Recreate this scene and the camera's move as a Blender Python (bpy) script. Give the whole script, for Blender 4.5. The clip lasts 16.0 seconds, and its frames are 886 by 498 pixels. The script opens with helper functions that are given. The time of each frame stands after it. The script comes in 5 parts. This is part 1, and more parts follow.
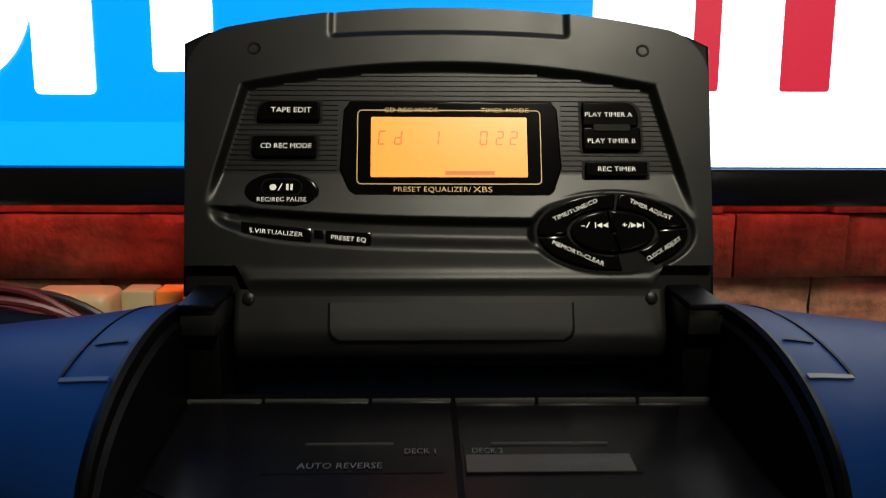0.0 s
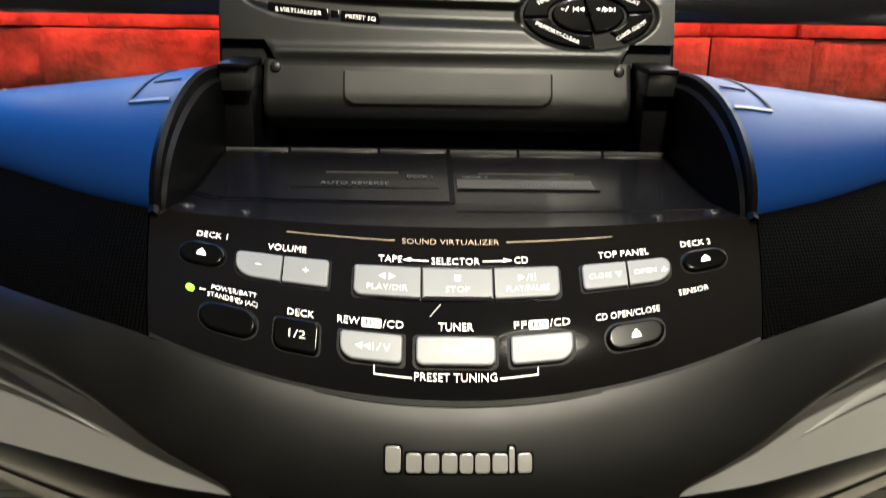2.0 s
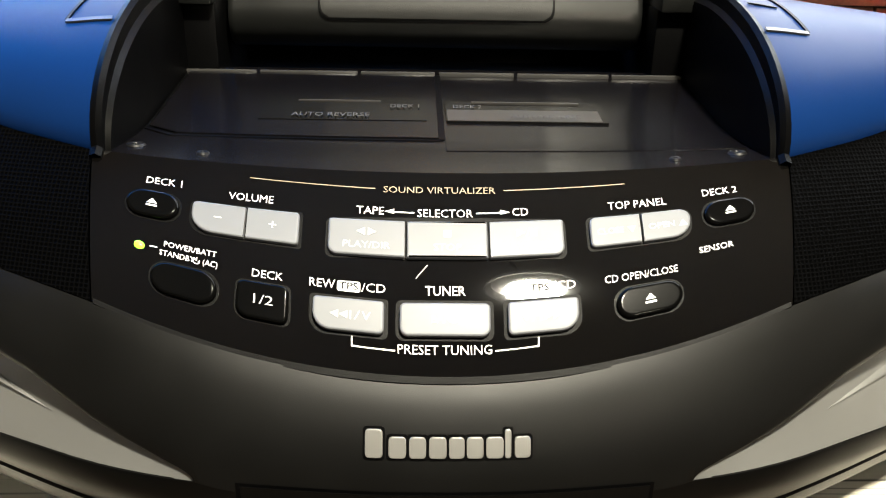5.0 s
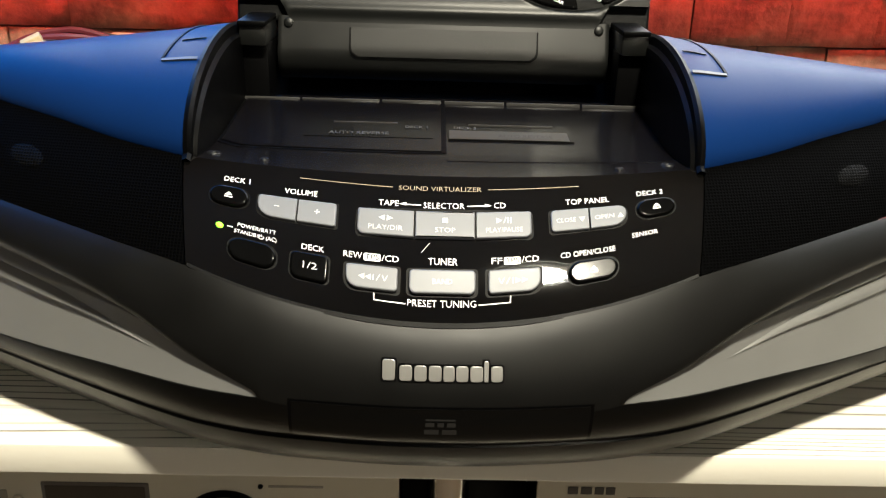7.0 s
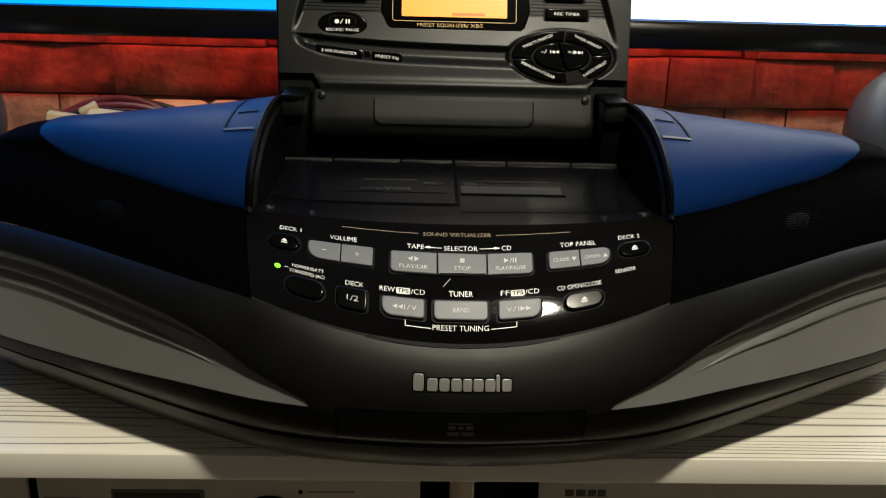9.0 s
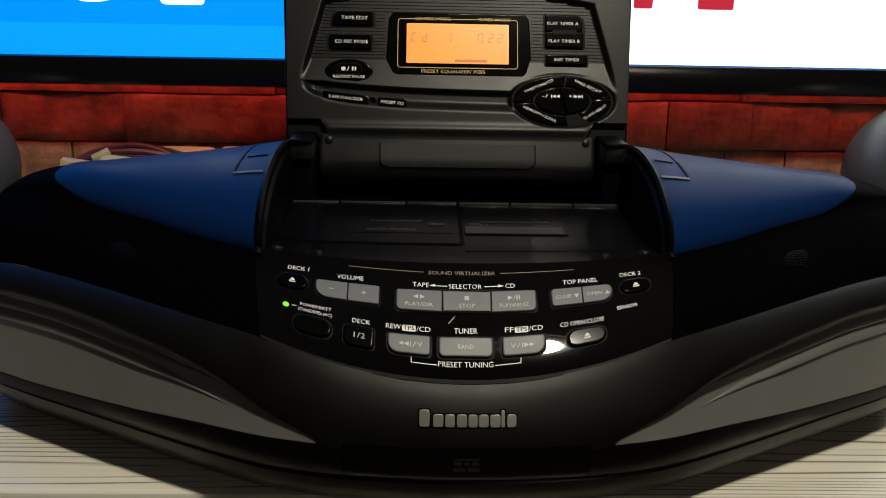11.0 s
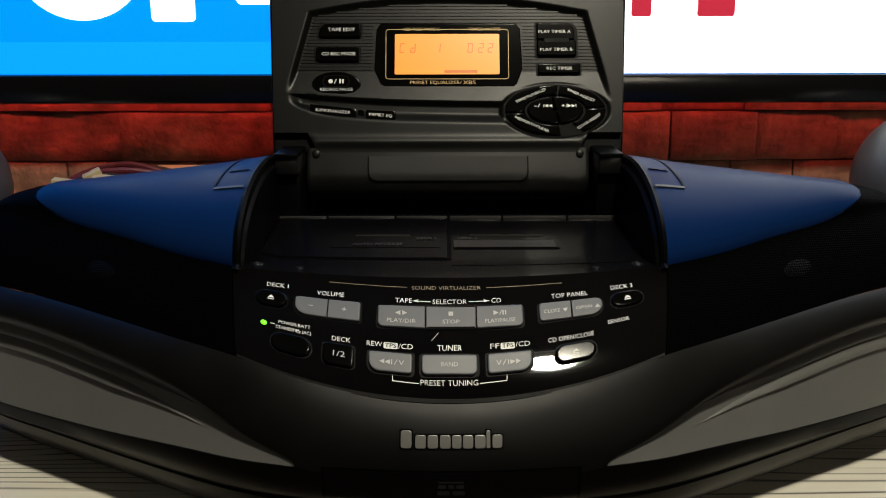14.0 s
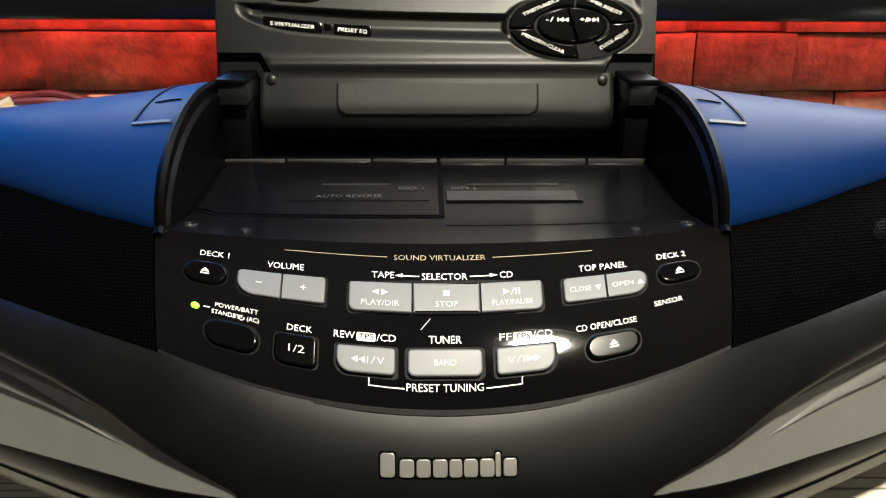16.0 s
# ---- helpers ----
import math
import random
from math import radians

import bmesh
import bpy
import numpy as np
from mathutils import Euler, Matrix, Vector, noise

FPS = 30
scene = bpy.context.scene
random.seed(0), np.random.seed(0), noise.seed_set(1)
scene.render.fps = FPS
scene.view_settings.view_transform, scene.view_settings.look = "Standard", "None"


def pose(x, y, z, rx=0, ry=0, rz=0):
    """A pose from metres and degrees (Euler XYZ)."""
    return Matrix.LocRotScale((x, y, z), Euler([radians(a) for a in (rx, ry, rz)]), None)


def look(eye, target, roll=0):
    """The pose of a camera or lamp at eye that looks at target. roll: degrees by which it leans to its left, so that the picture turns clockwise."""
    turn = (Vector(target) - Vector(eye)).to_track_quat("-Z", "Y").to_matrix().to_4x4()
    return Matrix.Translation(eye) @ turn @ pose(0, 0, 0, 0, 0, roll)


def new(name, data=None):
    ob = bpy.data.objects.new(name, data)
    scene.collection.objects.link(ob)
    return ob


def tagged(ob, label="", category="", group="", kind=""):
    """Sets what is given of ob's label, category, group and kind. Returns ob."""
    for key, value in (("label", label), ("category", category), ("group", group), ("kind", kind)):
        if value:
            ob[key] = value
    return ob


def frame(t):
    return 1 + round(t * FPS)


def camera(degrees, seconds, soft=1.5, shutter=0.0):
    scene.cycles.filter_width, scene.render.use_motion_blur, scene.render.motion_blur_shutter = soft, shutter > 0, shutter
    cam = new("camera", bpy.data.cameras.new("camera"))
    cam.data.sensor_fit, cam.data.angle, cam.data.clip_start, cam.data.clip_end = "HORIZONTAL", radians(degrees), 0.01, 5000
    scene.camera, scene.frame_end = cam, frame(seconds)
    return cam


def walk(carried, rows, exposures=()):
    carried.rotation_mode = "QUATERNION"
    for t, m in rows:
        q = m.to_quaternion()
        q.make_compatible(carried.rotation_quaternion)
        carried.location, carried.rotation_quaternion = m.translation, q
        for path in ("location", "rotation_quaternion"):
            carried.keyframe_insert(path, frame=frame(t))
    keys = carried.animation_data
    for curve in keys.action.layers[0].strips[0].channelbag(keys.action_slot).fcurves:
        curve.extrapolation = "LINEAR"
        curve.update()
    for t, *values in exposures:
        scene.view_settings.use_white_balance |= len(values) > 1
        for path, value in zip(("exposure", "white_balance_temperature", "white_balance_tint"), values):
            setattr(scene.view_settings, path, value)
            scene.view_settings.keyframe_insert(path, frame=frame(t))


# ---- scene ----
cam = camera(53.3, 16.0, 1.1, 0.3)
PATH = [
    (0, (-0.0166, 0.0044, 0.458), (0.043, 1.9725, 0.107), 0.3),
    (0.5, (-0.0153, -0.0177, 0.444), (0.0301, 1.9459, 0.068), 0.3),
    (1, (-0.017, -0.0406, 0.427), (0.0403, 1.9195, 0.034), 0.6),
    (1.5, (-0.015, -0.0727, 0.414), (0.0343, 1.8887, 0.024), 0.7),
    (2, (-0.0145, -0.0877, 0.407), (0.0363, 1.8266, -0.169), 1.0),
    (2.5, (-0.0094, -0.0829, 0.401), (0.0174, 1.8002, -0.271), 0.8),
    (3, (-0.0051, -0.075, 0.403), (0.0081, 1.7885, -0.323), 0.5),
    (3.5, (-0.0113, -0.0488, 0.408), (0.0559, 1.784, -0.391), 0.9),
    (4, (-0.0128, -0.0348, 0.41), (0.0611, 1.7898, -0.405), 1.2),
    (6.5, (-0.0127, -0.0928, 0.42), (0.0602, 1.7608, -0.326), 1.8),
    (7, (-0.0094, -0.1449, 0.436), (0.0336, 1.7127, -0.306), 1.8),
    (7.5, (-0.0102, -0.1719, 0.431), (0.0439, 1.6903, -0.294), 1.4),
    (8, (-0.0169, -0.1937, 0.435), (0.0519, 1.66, -0.311), 1.8),
    (8.5, (-0.0247, -0.2175, 0.445), (0.0514, 1.645, -0.281), 1.8),
    (9, (-0.0272, -0.2314, 0.462), (0.038, 1.6625, -0.176), 1.6),
    (11.5, (-0.0266, -0.2434, 0.46), (0.0187, 1.6841, -0.074), 0.9),
    (12, (-0.0225, -0.2416, 0.46), (0.0118, 1.6863, -0.071), 0.6),
    (12.5, (-0.0153, -0.2368, 0.459), (0.001, 1.6927, -0.066), 0.3),
    (13, (-0.0103, -0.2349, 0.459), (-0.0029, 1.6958, -0.06), 0.1),
    (13.5, (-0.0082, -0.234, 0.458), (-0.0038, 1.6999, -0.053), -0.0),
    (14, (-0.005, -0.2271, 0.453), (-0.0015, 1.7108, -0.042), -0.1),
    (14.5, (-0.0017, -0.2172, 0.45), (-0.0051, 1.7209, -0.044), -0.3),
    (15, (0.0009, -0.1983, 0.443), (-0.0057, 1.7339, -0.076), -0.5),
    (15.5, (-0.0028, -0.1571, 0.435), (0.0111, 1.7594, -0.137), -0.4),
    (16, (-0.011, -0.1029, 0.431), (0.0422, 1.7924, -0.205), 0.3),
]
EXPOSURE = [(0, -0.05), (0.5, 0.5), (1, 1.3), (1.5, 1.5), (2, 1.8), (2.5, 1.85), (3, 1.95), (4, 2.05), (6.5, 1.92), (7, 1.65), (8, 1.3), (8.5, 0.9), (9, 0.25), (11.5, -0.35), (13, -0.3), (14.5, -0.05), (15, 0.25), (15.5, 0.78), (16, 1.42)]
walk(cam, [(t, look(eye, target, roll)) for t, eye, target, roll in PATH], EXPOSURE)

# ---------------------------------------------------------------- light
world = bpy.data.worlds.new("world")
scene.world = world
world.use_nodes = True
world.node_tree.nodes["Background"].inputs["Color"].default_value = (1.0, 0.72, 0.45, 1)
world.node_tree.nodes["Background"].inputs["Strength"].default_value = 0.012


def area_lamp(name, at, target, size, power, color, size_y=None):
    d = bpy.data.lights.new(name, "AREA")
    d.energy, d.color, d.size, d.shape = power, color, size, "DISK"
    if size_y:
        d.shape, d.size_y = "RECTANGLE", size_y
    ob = new(name, d)
    ob.matrix_world = look(at, target)
    return ob


LAMP = (0.235, -0.42, 1.62)
ceiling_bulb = area_lamp("ceiling_lamp_light", (LAMP[0], LAMP[1], LAMP[2] - 0.05), (0.06, 0.25, 0.2), 0.11, 25.0, (1.0, 0.93, 0.74))
# Unseen lamp added as fill for the tuner fronts and the hinge barrel.
FILL_LAMP = (0.95, -1.90, 1.10)
fill_bulb = area_lamp("room_lamp_light", (FILL_LAMP[0], FILL_LAMP[1], FILL_LAMP[2] - 0.05), (0.0, 0.25, 0.15), 0.24, 3.8, (1.0, 0.90, 0.70))
led_strip_glow = area_lamp("led_strip_light", (0.0, 0.640, 0.398), (0.0, 0.672, 0.28), 1.5, 0.58, (1.0, 0.085, 0.055), 0.01)

# ---------------------------------------------------------------- materials


def material(name, color, rough=0.5, metal=0.0, scale=60.0, vary=0.12, bump=0.0, bump_scale=400.0, coat=0.0, wear=0.0, spec=0.5):
    m = bpy.data.materials.new(name)
    m.use_nodes = True
    nt = m.node_tree
    b = nt.nodes["Principled BSDF"]
    b.inputs["Roughness"].default_value, b.inputs["Metallic"].default_value = rough, metal
    b.inputs["Coat Weight"].default_value = coat
    b.inputs["Specular IOR Level"].default_value = spec
    tc = nt.nodes.new("ShaderNodeTexCoord")
    big = nt.nodes.new("ShaderNodeTexNoise")
    big.inputs["Scale"].default_value, big.inputs["Detail"].default_value = scale, 6
    nt.links.new(tc.outputs["Object"], big.inputs["Vector"])
    ramp = nt.nodes.new("ShaderNodeMix")
    ramp.data_type = "RGBA"
    ramp.inputs["A"].default_value = (*[c * (1 - vary) for c in color], 1)
    ramp.inputs["B"].default_value = (*[min(1, c * (1 + vary)) for c in color], 1)
    nt.links.new(big.outputs["Fac"], ramp.inputs["Factor"])
    nt.links.new(ramp.outputs["Result"], b.inputs["Base Color"])
    rr = nt.nodes.new("ShaderNodeMapRange")
    rr.inputs["To Min"].default_value, rr.inputs["To Max"].default_value = max(0.004, rough * 0.82), min(1, rough * 1.18)
    nt.links.new(big.outputs["Fac"], rr.inputs["Value"])
    nt.links.new(rr.outputs["Result"], b.inputs["Roughness"])
    if bump:
        fine = nt.nodes.new("ShaderNodeTexNoise")
        fine.inputs["Scale"].default_value, fine.inputs["Detail"].default_value = bump_scale, 3
        nt.links.new(tc.outputs["Object"], fine.inputs["Vector"])
        bn = nt.nodes.new("ShaderNodeBump")
        bn.inputs["Strength"].default_value, bn.inputs["Distance"].default_value = bump, 0.0006
        nt.links.new(fine.outputs["Fac"], bn.inputs["Height"])
        nt.links.new(bn.outputs["Normal"], b.inputs["Normal"])
    return m


def glow(name, color, strength):
    m = bpy.data.materials.new(name)
    m.use_nodes = True
    b = m.node_tree.nodes["Principled BSDF"]
    b.inputs["Base Color"].default_value = (*[c * 0.5 for c in color], 1)
    b.inputs["Emission Color"].default_value = (*color, 1)
    b.inputs["Emission Strength"].default_value = strength
    b.inputs["Roughness"].default_value = 0.3
    return m


charcoal = material("charcoal_plastic", (0.0014, 0.0014, 0.0013), 0.48, 0.0, 30, 0.12, 0.05, 2600, spec=0.25)
# Darker, duller copy of the charcoal, for the shade on skirt and tray.
charcoal_shaded = material("charcoal_shaded_plastic", (0.0012, 0.0012, 0.0012), 0.36, 0.0, 30, 0.12, 0.05, 2600, spec=0.16)
charcoal_lid = material("charcoal_lid_plastic", (0.0026, 0.0029, 0.0027), 0.36, 0.0, 30, 0.10, 0.06, 2600, spec=0.17)
# Lighter copy of the lid's charcoal, for the light on barrel and brackets.
charcoal_lit = material("charcoal_lit_plastic", (0.0036, 0.0038, 0.0036), 0.36, 0.0, 30, 0.10, 0.06, 2600, spec=0.40)
black_matte = material("black_plastic", (0.0009, 0.0009, 0.0010), 0.42, 0.0, 40, 0.2, 0.2, 2200, spec=0.06)
black_gloss = material("gloss_black_plastic", (0.0012, 0.0011, 0.0010), 0.028, 0.0, 18, 0.3)
key_black = material("satin_black_key", (0.0013, 0.0013, 0.0013), 0.14, 0.0, 40, 0.15, 0.0, 900, spec=0.09)
smoked = material("smoked_plastic", (0.0017, 0.0015, 0.0019), 0.22, 0.0, 25, 0.25, 0.03, 200, spec=0.42)
# Blue plastic, its base saturated further for the screen's blue light.
steel_blue = material("satin_blue_plastic", (0.0023, 0.0142, 0.066), 0.38, 0.0, 24, 0.06, 0.06, 3000, spec=0.035)
silver = material("silver_paint", (0.19, 0.19, 0.186), 0.36, 0.45, 40, 0.06, 0.08, 3000)
key_silver = material("silver_key", (0.118, 0.123, 0.136), 0.42, 0.0, 60, 0.06, 0.03, 2500, spec=0.28)
print_white = material("printed_white", (0.72, 0.72, 0.70), 0.6, 0, 80, 0.04)
print_gold = material("printed_gold", (0.42, 0.28, 0.11), 0.5, 0.1, 80, 0.05)
print_tan = material("printed_tan", (0.21, 0.16, 0.095), 0.5, 0.1, 80, 0.05)
mark_metal = material("mark_metal", (0.17, 0.167, 0.16), 0.35, 0.3, 80, 0.05)
chrome = material("chrome", (0.75, 0.75, 0.74), 0.16, 1.0, 60, 0.06)
dark_screw = material("dark_screw_steel", (0.003, 0.003, 0.0035), 0.45, 0.0, 200, 0.2, spec=0.2)

# ---------------------------------------------------------------- mesh helpers


def mesh_object(name, bm, mat, parent=None, label="", smooth=True):
    me = bpy.data.meshes.new(name)
    bm.normal_update()
    bm.to_mesh(me)
    bm.free()
    if mat:
        me.materials.append(mat)
    if smooth:
        me.shade_smooth()
        me.set_sharp_from_angle(angle=radians(38))
    ob = new(name, me)
    if parent:
        ob.parent = parent
    if label:
        tagged(ob, label)
    return ob


def part(name, bm, mat, parent, label="", smooth=True):
    return mesh_object(name, bm, mat, parent, label, smooth)


def thing(name, label, category, at=(0, 0, 0), group="", kind=""):
    ob = new(name)
    ob.location = at
    ob.empty_display_size = 0.02
    return tagged(ob, label, category, group, kind)


def grid(rows, closed=False):
    """A sheet of quads through rows of points."""
    bm = bmesh.new()
    vs = [[bm.verts.new(p) for p in r] for r in rows]
    for r0, r1 in zip(vs, vs[1:]):
        n = len(r0)
        for i in range(n if closed else n - 1):
            j = (i + 1) % n
            bm.faces.new((r0[i], r0[j], r1[j], r1[i]))
    bmesh.ops.remove_doubles(bm, verts=bm.verts, dist=1e-6)
    bmesh.ops.recalc_face_normals(bm, faces=bm.faces)
    return bm


def sheet(rows, thick):
    """A sheet with thickness, behind its outer side."""
    bm = grid(rows)
    bmesh.ops.solidify(bm, geom=bm.faces[:], thickness=thick)
    bmesh.ops.recalc_face_normals(bm, faces=bm.faces)
    return bm


def box(bm, lo, hi, bevel=0.0, seg=2):
    b = bmesh.new()
    bmesh.ops.create_cube(b, size=1)
    for v in b.verts:
        v.co = Vector([lo[i] + (v.co[i] + 0.5) * (hi[i] - lo[i]) for i in range(3)])
    if bevel:
        bmesh.ops.bevel(b, geom=b.edges[:], offset=bevel, segments=seg, affect="EDGES", profile=0.5)
    join(bm, b)
    return bm


def join(bm, other):
    me = bpy.data.meshes.new("tmp")
    other.to_mesh(me)
    other.free()
    bm.from_mesh(me)
    bpy.data.meshes.remove(me)


def boxed(lo, hi, bevel=0.0, seg=2):
    return box(bmesh.new(), lo, hi, bevel, seg)


def slab(outline, z0, z1, bevel=0.0, seg=2):
    """A closed outline of (u, v) made into a plate from z0 to z1, its upper rim bevelled."""
    bm = bmesh.new()
    top = [bm.verts.new((u, v, z1)) for u, v in outline]
    low = [bm.verts.new((u, v, z0)) for u, v in outline]
    f = bm.faces.new(top)
    bm.faces.new(low[::-1])
    n = len(top)
    for i in range(n):
        bm.faces.new((top[i], low[i], low[(i + 1) % n], top[(i + 1) % n]))
    bmesh.ops.recalc_face_normals(bm, faces=bm.faces)
    if bevel:
        bmesh.ops.bevel(bm, geom=list(f.edges), offset=bevel, segments=seg, affect="EDGES", profile=0.5)
        crown = max((g for g in bm.faces if all(abs(v.co.z - z1) < 1e-5 for v in g.verts)), key=lambda g: g.calc_area(), default=None)
        if crown:
            bmesh.ops.inset_individual(bm, faces=[crown], thickness=bevel * 0.3)
    return bm


def rounded(u0, v0, u1, v1, r, n=5, corners=(1, 1, 1, 1)):
    """A rectangle's outline with round corners: low left, low right, top right, top left."""
    out = []
    for k, (cu, cv, a0) in enumerate(((u0, v0, 180), (u1, v0, 270), (u1, v1, 0), (u0, v1, 90))):
        rk = max(1e-5, r * corners[k])
        mu, mv = cu + (rk if cu == u0 else -rk), cv + (rk if cv == v0 else -rk)
        for i in range(n + 1):
            a = radians(a0 + 90 * i / n)
            out.append((mu + rk * math.cos(a), mv + rk * math.sin(a)))
    return out


def oval(cu, cv, ru, rv, n=36, a0=0, a1=360):
    full = a1 - a0 == 360
    return [(cu + ru * math.cos(radians(a0 + (a1 - a0) * i / (n if full else n - 1))), cv + rv * math.sin(radians(a0 + (a1 - a0) * i / (n if full else n - 1)))) for i in range(n)]


def lathe(profile, n=32, axis="Z"):
    """A turned body from (radius, height) pairs."""
    rows = [[(r * math.cos(2 * math.pi * i / n), r * math.sin(2 * math.pi * i / n), h) for i in range(n)] for r, h in profile]
    return grid(rows, closed=True)


def moved(bm, m):
    bmesh.ops.transform(bm, matrix=m, verts=bm.verts)
    return bm


def warp(bm, f):
    """Move every vertex (u, v, w) to f(u, v, w)."""
    for v in bm.verts:
        v.co = Vector(f(*v.co))
    bmesh.ops.recalc_face_normals(bm, faces=bm.faces)
    return bm


def curve(*table):
    """A smooth function through (x, value) pairs."""
    xs = np.array([p[0] for p in table], float)
    ys = np.array([p[1] for p in table], float)
    g = np.gradient(ys, xs)

    def f(x):
        x = min(max(x, xs[0]), xs[-1])
        i = min(int(np.searchsorted(xs, x, side="right")) - 1, len(xs) - 2)
        h = xs[i + 1] - xs[i]
        s = (x - xs[i]) / h
        return float((2 * s**3 - 3 * s**2 + 1) * ys[i] + (s**3 - 2 * s**2 + s) * h * g[i] + (-2 * s**3 + 3 * s**2) * ys[i + 1] + (s**3 - s**2) * h * g[i + 1])

    return f


def writing(text, size, align="CENTER", shear=0.0, bold=0.0, spacing=1.0, squeeze=1.0):
    """Flat letters in the plane as a bmesh; size is the height of a capital."""
    cu = bpy.data.curves.new("text", "FONT")
    cu.body, cu.size, cu.align_x, cu.align_y = text, size / 0.70, align, "CENTER"
    cu.shear, cu.offset, cu.space_character = shear, bold, spacing
    cu.resolution_u = 2
    ob = new("text", cu)
    bpy.context.view_layer.update()
    me = bpy.data.meshes.new_from_object(ob.evaluated_get(bpy.context.evaluated_depsgraph_get()))
    bpy.data.objects.remove(ob)
    bm = bmesh.new()
    bm.from_mesh(me)
    bpy.data.meshes.remove(me)
    bmesh.ops.scale(bm, vec=(squeeze, 1, 1), verts=bm.verts)
    return bm

# ---------------------------------------------------------------- the room: shelf, wall, screen
SHELF_TOP, SHELF_LOW, WALL_Y = 0.1625, 0.1445, 0.668

# ---------------------------------------------------------------- the stereo's shape
plan = ((0, 0), (0.02, 0.0004), (0.05, 0.003), (0.085, 0.008), (0.117, 0.0175), (0.15, 0.0335), (0.19, 0.0555), (0.25, 0.09), (0.30, 0.119), (0.325, 0.137), (0.338, 0.155), (0.345, 0.185), (0.348, 0.24))
sweep = curve(*plan)
STATIONS = [0.0, 0.01, 0.02, 0.035, 0.05, 0.065, 0.075, 0.0805, 0.0828, 0.0834, 0.0842, 0.0855, 0.0875, 0.09, 0.0935, 0.1, 0.108, 0.117, 0.127, 0.14, 0.155, 0.17, 0.185, 0.2, 0.22, 0.24, 0.26, 0.275, 0.29, 0.302, 0.313, 0.322, 0.33, 0.336, 0.34, 0.3435, 0.346, 0.3475]
ridge_z = curve((0, 0.258), (0.03, 0.2592), (0.06, 0.2640), (0.09, 0.2710), (0.117, 0.278), (0.15, 0.2815), (0.18, 0.284), (0.26, 0.289), (0.3, 0.289), (0.348, 0.281))
wedge_top = curve((0, 0.2240), (0.0815, 0.2240), (0.0828, 0.2243), (0.0834, 0.2258), (0.0842, 0.2268), (0.0855, 0.2278), (0.0875, 0.2288), (0.09, 0.2298), (0.0935, 0.2311), (0.1, 0.2334), (0.108, 0.2362), (0.12, 0.2406), (0.1365, 0.2482), (0.16, 0.2565), (0.185, 0.2612), (0.23, 0.2678), (0.28, 0.2708), (0.30, 0.270), (0.322, 0.263), (0.330, 0.250), (0.336, 0.226), (0.340, 0.2142), (0.348, 0.2138))
wedge_low = curve((0, 0.2235), (0.083, 0.2240), (0.16, 0.2215), (0.2, 0.218), (0.25, 0.215), (0.348, 0.213))
cover_z = curve((0.117, 0.3150), (0.127, 0.3157), (0.17, 0.3185), (0.2, 0.3225), (0.25, 0.327), (0.28, 0.331), (0.32, 0.327), (0.348, 0.312))
crest_z = curve((0.117, 0.3630), (0.13, 0.3620), (0.145, 0.3595), (0.2, 0.3525), (0.24, 0.3478), (0.28, 0.3425), (0.315, 0.334), (0.348, 0.316))
RIDGE_Y, COVER_Y = 0.207, 0.249


def panel_point(u, v, w=0.0):
    """The control panel: u across from -1 to 1, v from its top edge (0) to its low edge (1), w metres proud."""

    def at(u, v):
        top = Vector((u * 0.1267, 0.262 + 0.0085 * u * u, 0.311 + 0.0047 * u * u))
        low = Vector((u * 0.117, RIDGE_Y + 0.0175 * u * u, 0.258 + 0.020 * u * u))
        n = Vector((0, -0.70, 0.71))
        return top.lerp(low, v) + n * (0.0024 * 4 * v * (1 - v))

    p = at(u, v)
    if w:
        e = 1e-3
        n = (at(u + e, v) - at(u - e, v)).cross(at(u, v - e) - at(u, v + e)).normalized()
        p += n * w
    return p


def panel_flat(U, V, w=0.0):
    """The same by millimetres: U across from the middle, V down from the top edge."""
    v = V / 76.0
    return panel_point(U / (126.7 - 9.7 * v), v, w / 1000)


def upper(a, s):
    """The shell above the ridge at a: s 0 to 1 the grille band, 1 to 2 front of the cover up to the crest, 2 to 3 the back."""
    o = sweep(a)
    r, c = Vector((a, RIDGE_Y + o, ridge_z(a))), Vector((a, COVER_Y + o, cover_z(a)))
    cy = max(0.372, COVER_Y + o + 0.028)
    k = Vector((a, cy, crest_z(a)))
    if s <= 1:
        return r.lerp(c, s) + Vector((0, -0.7, 0.7)) * (0.0022 * 4 * s * (1 - s))
    if s <= 2:
        t = (s - 1) * math.pi / 2
        f = Vector((a, c.y + (k.y - c.y) * (1 - math.cos(t)) , c.z + (k.z - c.z) * math.sin(t)))
        return f
    t = (s - 2) * math.pi / 2
    yb = max(0.505, cy + 0.004)
    return Vector((a, k.y + (yb - k.y) * math.sin(t), k.z - (k.z - 0.28) * (1 - math.cos(t))))


def mirrored(rows, s):
    return [[(s * p[0], p[1], p[2]) for p in r] for r in rows]


stereo = thing("portable_stereo", "charcoal and blue portable stereo with raised display lid on the shelf", "stereo", (0, 0.34, SHELF_TOP))
BASE = Matrix.Translation((0, -0.34, -SHELF_TOP))


def piece(name, bm, mat, parent=None, label="", smooth=True):
    """A part of the stereo, from a mesh in room coordinates."""
    if parent is None or parent == stereo:
        return part(name, moved(bm, BASE), mat, stereo, label, smooth)
    return part(name, moved(bm, BASE), mat, parent, label, smooth)


both = sorted(set([-a for a in STATIONS] + STATIONS))

